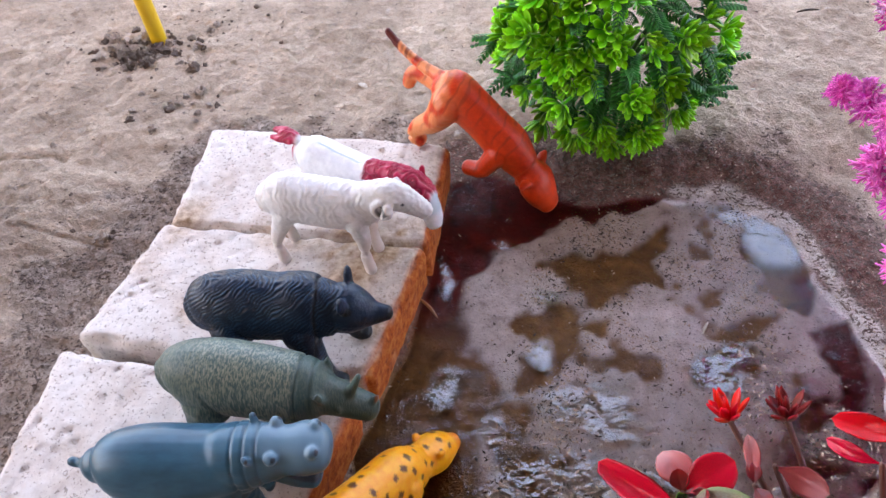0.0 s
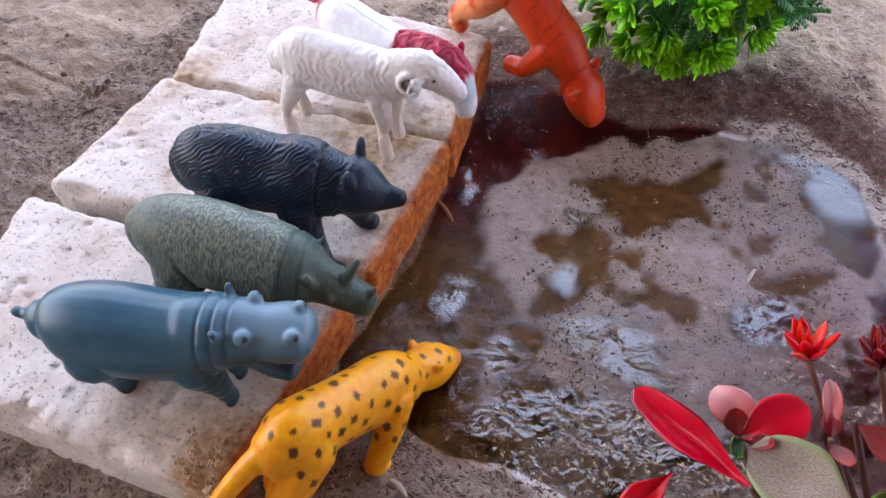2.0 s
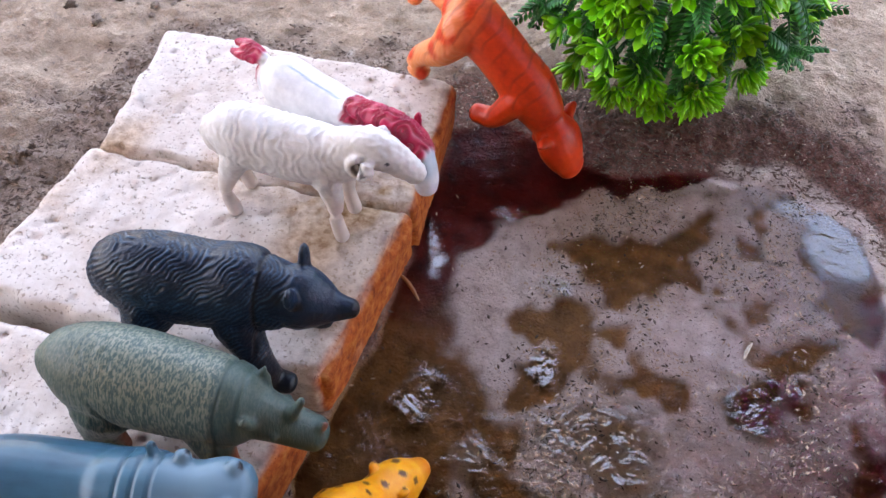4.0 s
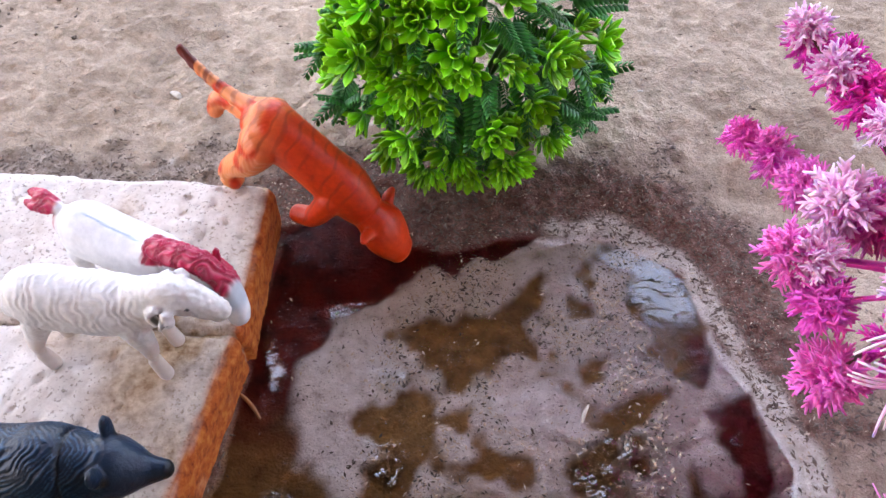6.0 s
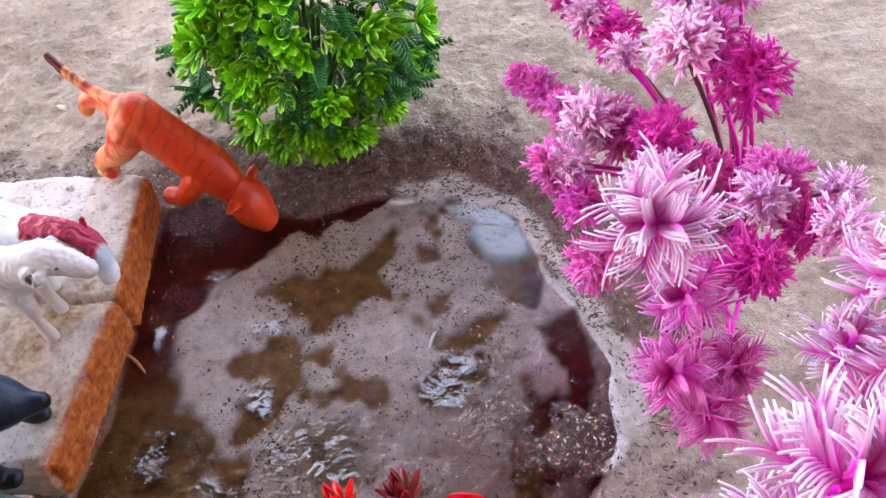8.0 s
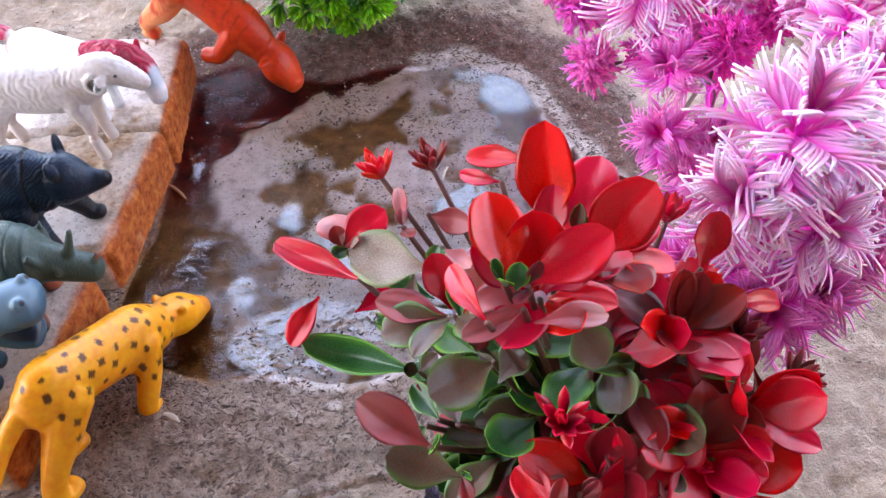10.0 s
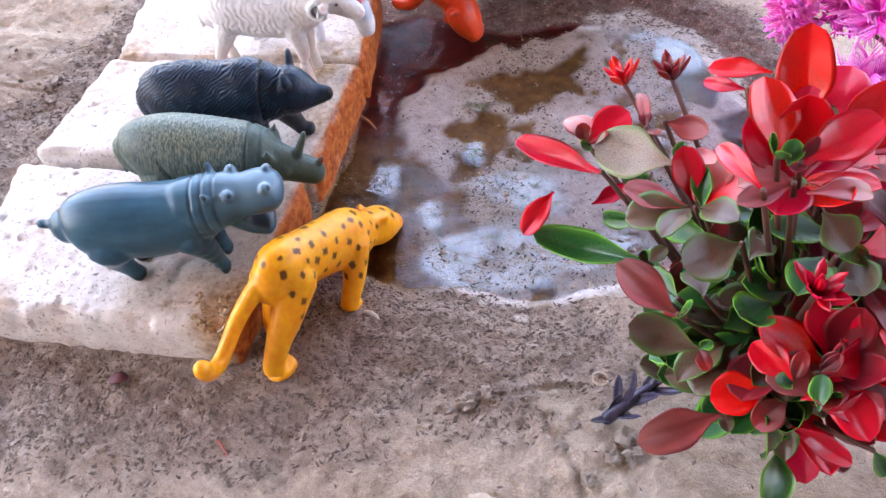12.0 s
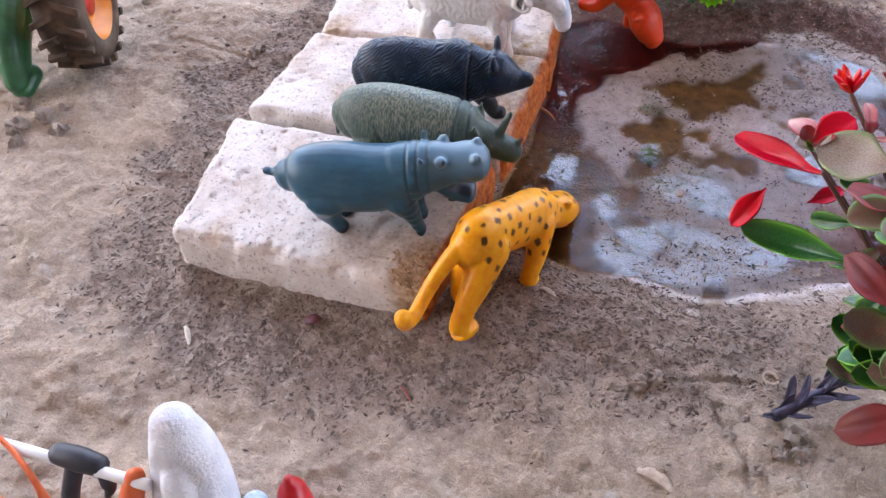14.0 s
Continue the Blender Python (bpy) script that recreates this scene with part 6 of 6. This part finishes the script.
litter("seed_husk", -0.263, 0.137, 0.016, 0.002, -60, M_HUSK, "slim pale seed husk on the soil", "seed husk", flat=0.4)
litter("seed_husk", -0.024, 0.203, 0.012, 0.0018, -35, M_HUSK, "slim pale seed husk beside the pond", "seed husk", flat=0.4)
litter("seed_husk", 0.237, 0.65, 0.006, 0.0015, 10, M_HUSK, "tiny pale husk on the soil", "seed husk", flat=0.4)
litter("petal", -0.181, 0.16, 0.011, 0.0045, 10, M_PURPLE, "dark maroon petal on damp soil", "petal", flat=0.3)
litter("thread", -0.109, 0.113, 0.017, 0.0008, -50, M_REDSTRAW, "short red thread on the soil", "thread")
litter("dry_leaf", 0.046, 0.073, 0.022, 0.004, -30, M_CHIP_PALE, "small dry curled leaf on the soil", "dry leaf", 0.4, flat=0.3)
litter("twig", 0.312, 0.778, 0.022, 0.0011, 12, M_CHIP_DARK, "thin dark twig on the soil", "twig")
ring = Shell()
ring.tube([(0.0048 * math.cos(a), 0.0048 * math.sin(a), 0.0004 + 0.0005 * a, 0.0006, 0.0012) for a in np.linspace(0.3, 5.6, 9)], 8, 3)
peel = new("curled_peel", ring.mesh("curled_peel", M_CHIP_PALE))
peel.matrix_basis = pose(0.118, 0.15, height(0.118, 0.15) + 0.001)
tagged(peel, "pale curled peel lying on the soil", "peel")

rng = random.Random(77)
clods = [clod_mesh("clod", 1.0, k * 2.3, M_CLOD) for k in range(4)]
wet_clods = [clod_mesh("clod", 1.0, k * 3.1, M_CLOD_DAMP) for k in range(3)]


def clod(x, y, r, damp=False):
    ob = new("clod", rng.choice(wet_clods if damp else clods))
    ob.matrix_basis = pose(x, y, height(x, y) + r * 0.05, rng.uniform(0, 360), rng.uniform(0, 360), rng.uniform(0, 360)) @ Matrix.Scale(r, 4)
    tagged(ob, "crumbled brown soil clod" if damp else "grey-brown dry soil clod", "clod", "soil clods")


for _ in range(190):
    a, d = rng.uniform(0, 6.28), rng.gauss(0, 1)
    clod(-0.372 + 0.04 * math.cos(a) * abs(d), 0.72 + 0.026 * math.sin(a) * abs(d), 0.0014 + 0.006 * rng.random() ** 2.5, rng.random() < 0.55)
for cx, cy, spread, count in ((-0.3, 0.76, 0.05, 26), (-0.31, 0.63, 0.03, 26), (-0.4, 0.5, 0.05, 16), (-0.33, 0.44, 0.03, 12)):
    for _ in range(count):
        clod(cx + rng.gauss(0, spread), cy + rng.gauss(0, spread * 0.6), 0.0012 + 0.004 * rng.random() ** 3, rng.random() < 0.4)
clod(0.127, 0.111, 0.0075)
for x, y, r in ((0.037, 0.137, 0.006), (0.047, 0.141, 0.005), (0.027, 0.132, 0.004), (0.09, 0.108, 0.005), (0.104, 0.086, 0.004), (0.13, 0.1, 0.005), (0.118, 0.098, 0.004), (0.1, 0.12, 0.003),
                (-0.45, 0.33, 0.007), (-0.47, 0.345, 0.008), (-0.49, 0.33, 0.009), (-0.5, 0.36, 0.008), (-0.46, 0.36, 0.005), (-0.51, 0.31, 0.007), (-0.48, 0.31, 0.006)):
    clod(x, y, r)
M_AGGREGATE = plain("tan_aggregate", (0.3, 0.17, 0.08), (0.55, 0.42, 0.29), 300, 0.7)
for _ in range(44):
    u, v = rng.random() ** 0.7, rng.random()
    ob = new("brick_crumb", rng.choice([clod_mesh("brick_crumb", 1.0, 40 + k, M_AGGREGATE, 6) for k in range(2)]))
    ob.matrix_basis = pose(-0.13 + 0.024 * u, 0.173 + 0.024 * v - 0.004 * u, TOP - 0.0012, rng.uniform(0, 360), rng.uniform(0, 360)) @ Matrix.Scale(rng.uniform(0.0016, 0.0032), 4)
    tagged(ob, "small pale crumb broken from a brick corner", "brick crumb", "brick crumbs")


def scatter(name, count, seed, keep, mat, lo, hi, label, area):
    """Many loose slivers in one mesh."""
    g = np.random.RandomState(seed)
    x, y = g.uniform(area[0], area[1], count * 9), g.uniform(area[2], area[3], count * 9)
    z, masks = survey(x, y)
    ok = np.nonzero(g.uniform(0, 1, len(x)) < keep(x, y, masks))[0][:count]
    x, y, z, pond = x[ok], y[ok], z[ok], masks["pond"][ok]
    z = np.where(pond > 0.3, np.maximum(z, WATER_Z + 0.0002), z)
    ln, tw, a = lo + (hi - lo) * g.uniform(0, 1, len(x)) ** 2.2, g.uniform(0.18, 0.5, len(x)), g.uniform(0, 6.28, len(x))
    local = np.array([(-1, 0, 0), (1, 0, 0), (0, -1, 0), (0, 1, 0), (0.1, 0.1, 0.7), (0, 0, -0.5)])
    L = local[None] * np.stack([ln, ln * tw, ln * tw], 1)[:, None]
    c, s_ = np.cos(a)[:, None], np.sin(a)[:, None]
    V = np.stack([x[:, None] + L[..., 0] * c - L[..., 1] * s_, y[:, None] + L[..., 0] * s_ + L[..., 1] * c, z[:, None] + L[..., 2] + 0.2 * ln[:, None] * tw[:, None]], -1).reshape(-1, 3)
    F = np.array([(0, 2, 4), (2, 1, 4), (1, 3, 4), (3, 0, 4), (2, 0, 5), (1, 2, 5), (3, 1, 5), (0, 3, 5)])
    faces = (F[None] + 6 * np.arange(len(x))[:, None, None]).reshape(-1, 3)
    tagged(new(name, mesh_of(name, V, faces.tolist(), mat, True)), label, "litter", kind="stuff")


def on_bricks(x, y):
    out = np.zeros(x.shape, bool)
    for b in BRICKS:
        out |= inside_distance(x, y, list(b)) > -0.002
    return out


def pond_keep(x, y, m):
    return np.where(on_bricks(x, y), 0, np.clip(m["pond"] * (0.03 + 0.97 * m["silt"]) * np.clip(0.2 + 1.9 * fbm(x, y, 0.05, 71), 0.05, 1) + 0.3 * m["wet"] * (1 - m["pond"]) * np.clip(0.2 + 2 * fbm(x, y, 0.04, 72), 0, 1), 0, 1))


def soil_keep(x, y, m):
    return np.where(on_bricks(x, y), 0, (1 - m["pond"]) * (1 - 0.85 * m["wet"]) * np.clip(0.2 + 1.6 * np.clip(fbm(x, y, 0.12, 81), 0, 1), 0, 1))


def grit_keep(x, y, m):
    return np.where(on_bricks(x, y), 0, (1 - m["pond"]) * np.clip(1.3 * m["wet"] - 0.28, 0.012, 1))


POOL, YARD = (-0.08, 0.31, 0.19, 0.6), (-0.55, 0.5, -0.03, 0.85)
scatter("dark_litter", 4400, 1, pond_keep, M_CHIP_DARK, 0.0005, 0.0022, "dark plant specks strewn over pond silt", POOL)
scatter("pale_litter", 6000, 2, pond_keep, M_CHIP_PALE, 0.0005, 0.0022, "pale straw specks strewn over pond silt", POOL)
scatter("soil_grains", 24000, 3, soil_keep, M_CLOD, 0.0006, 0.0022, "loose dry soil grains", YARD)
scatter("dark_grains", 24000, 4, grit_keep, M_CLOD_DAMP, 0.0006, 0.0032, "loose dark soil grains", YARD)
scatter("pale_grains", 2600, 5, grit_keep, M_CHIP_PALE, 0.0005, 0.0013, "pale sand and straw grains", YARD)
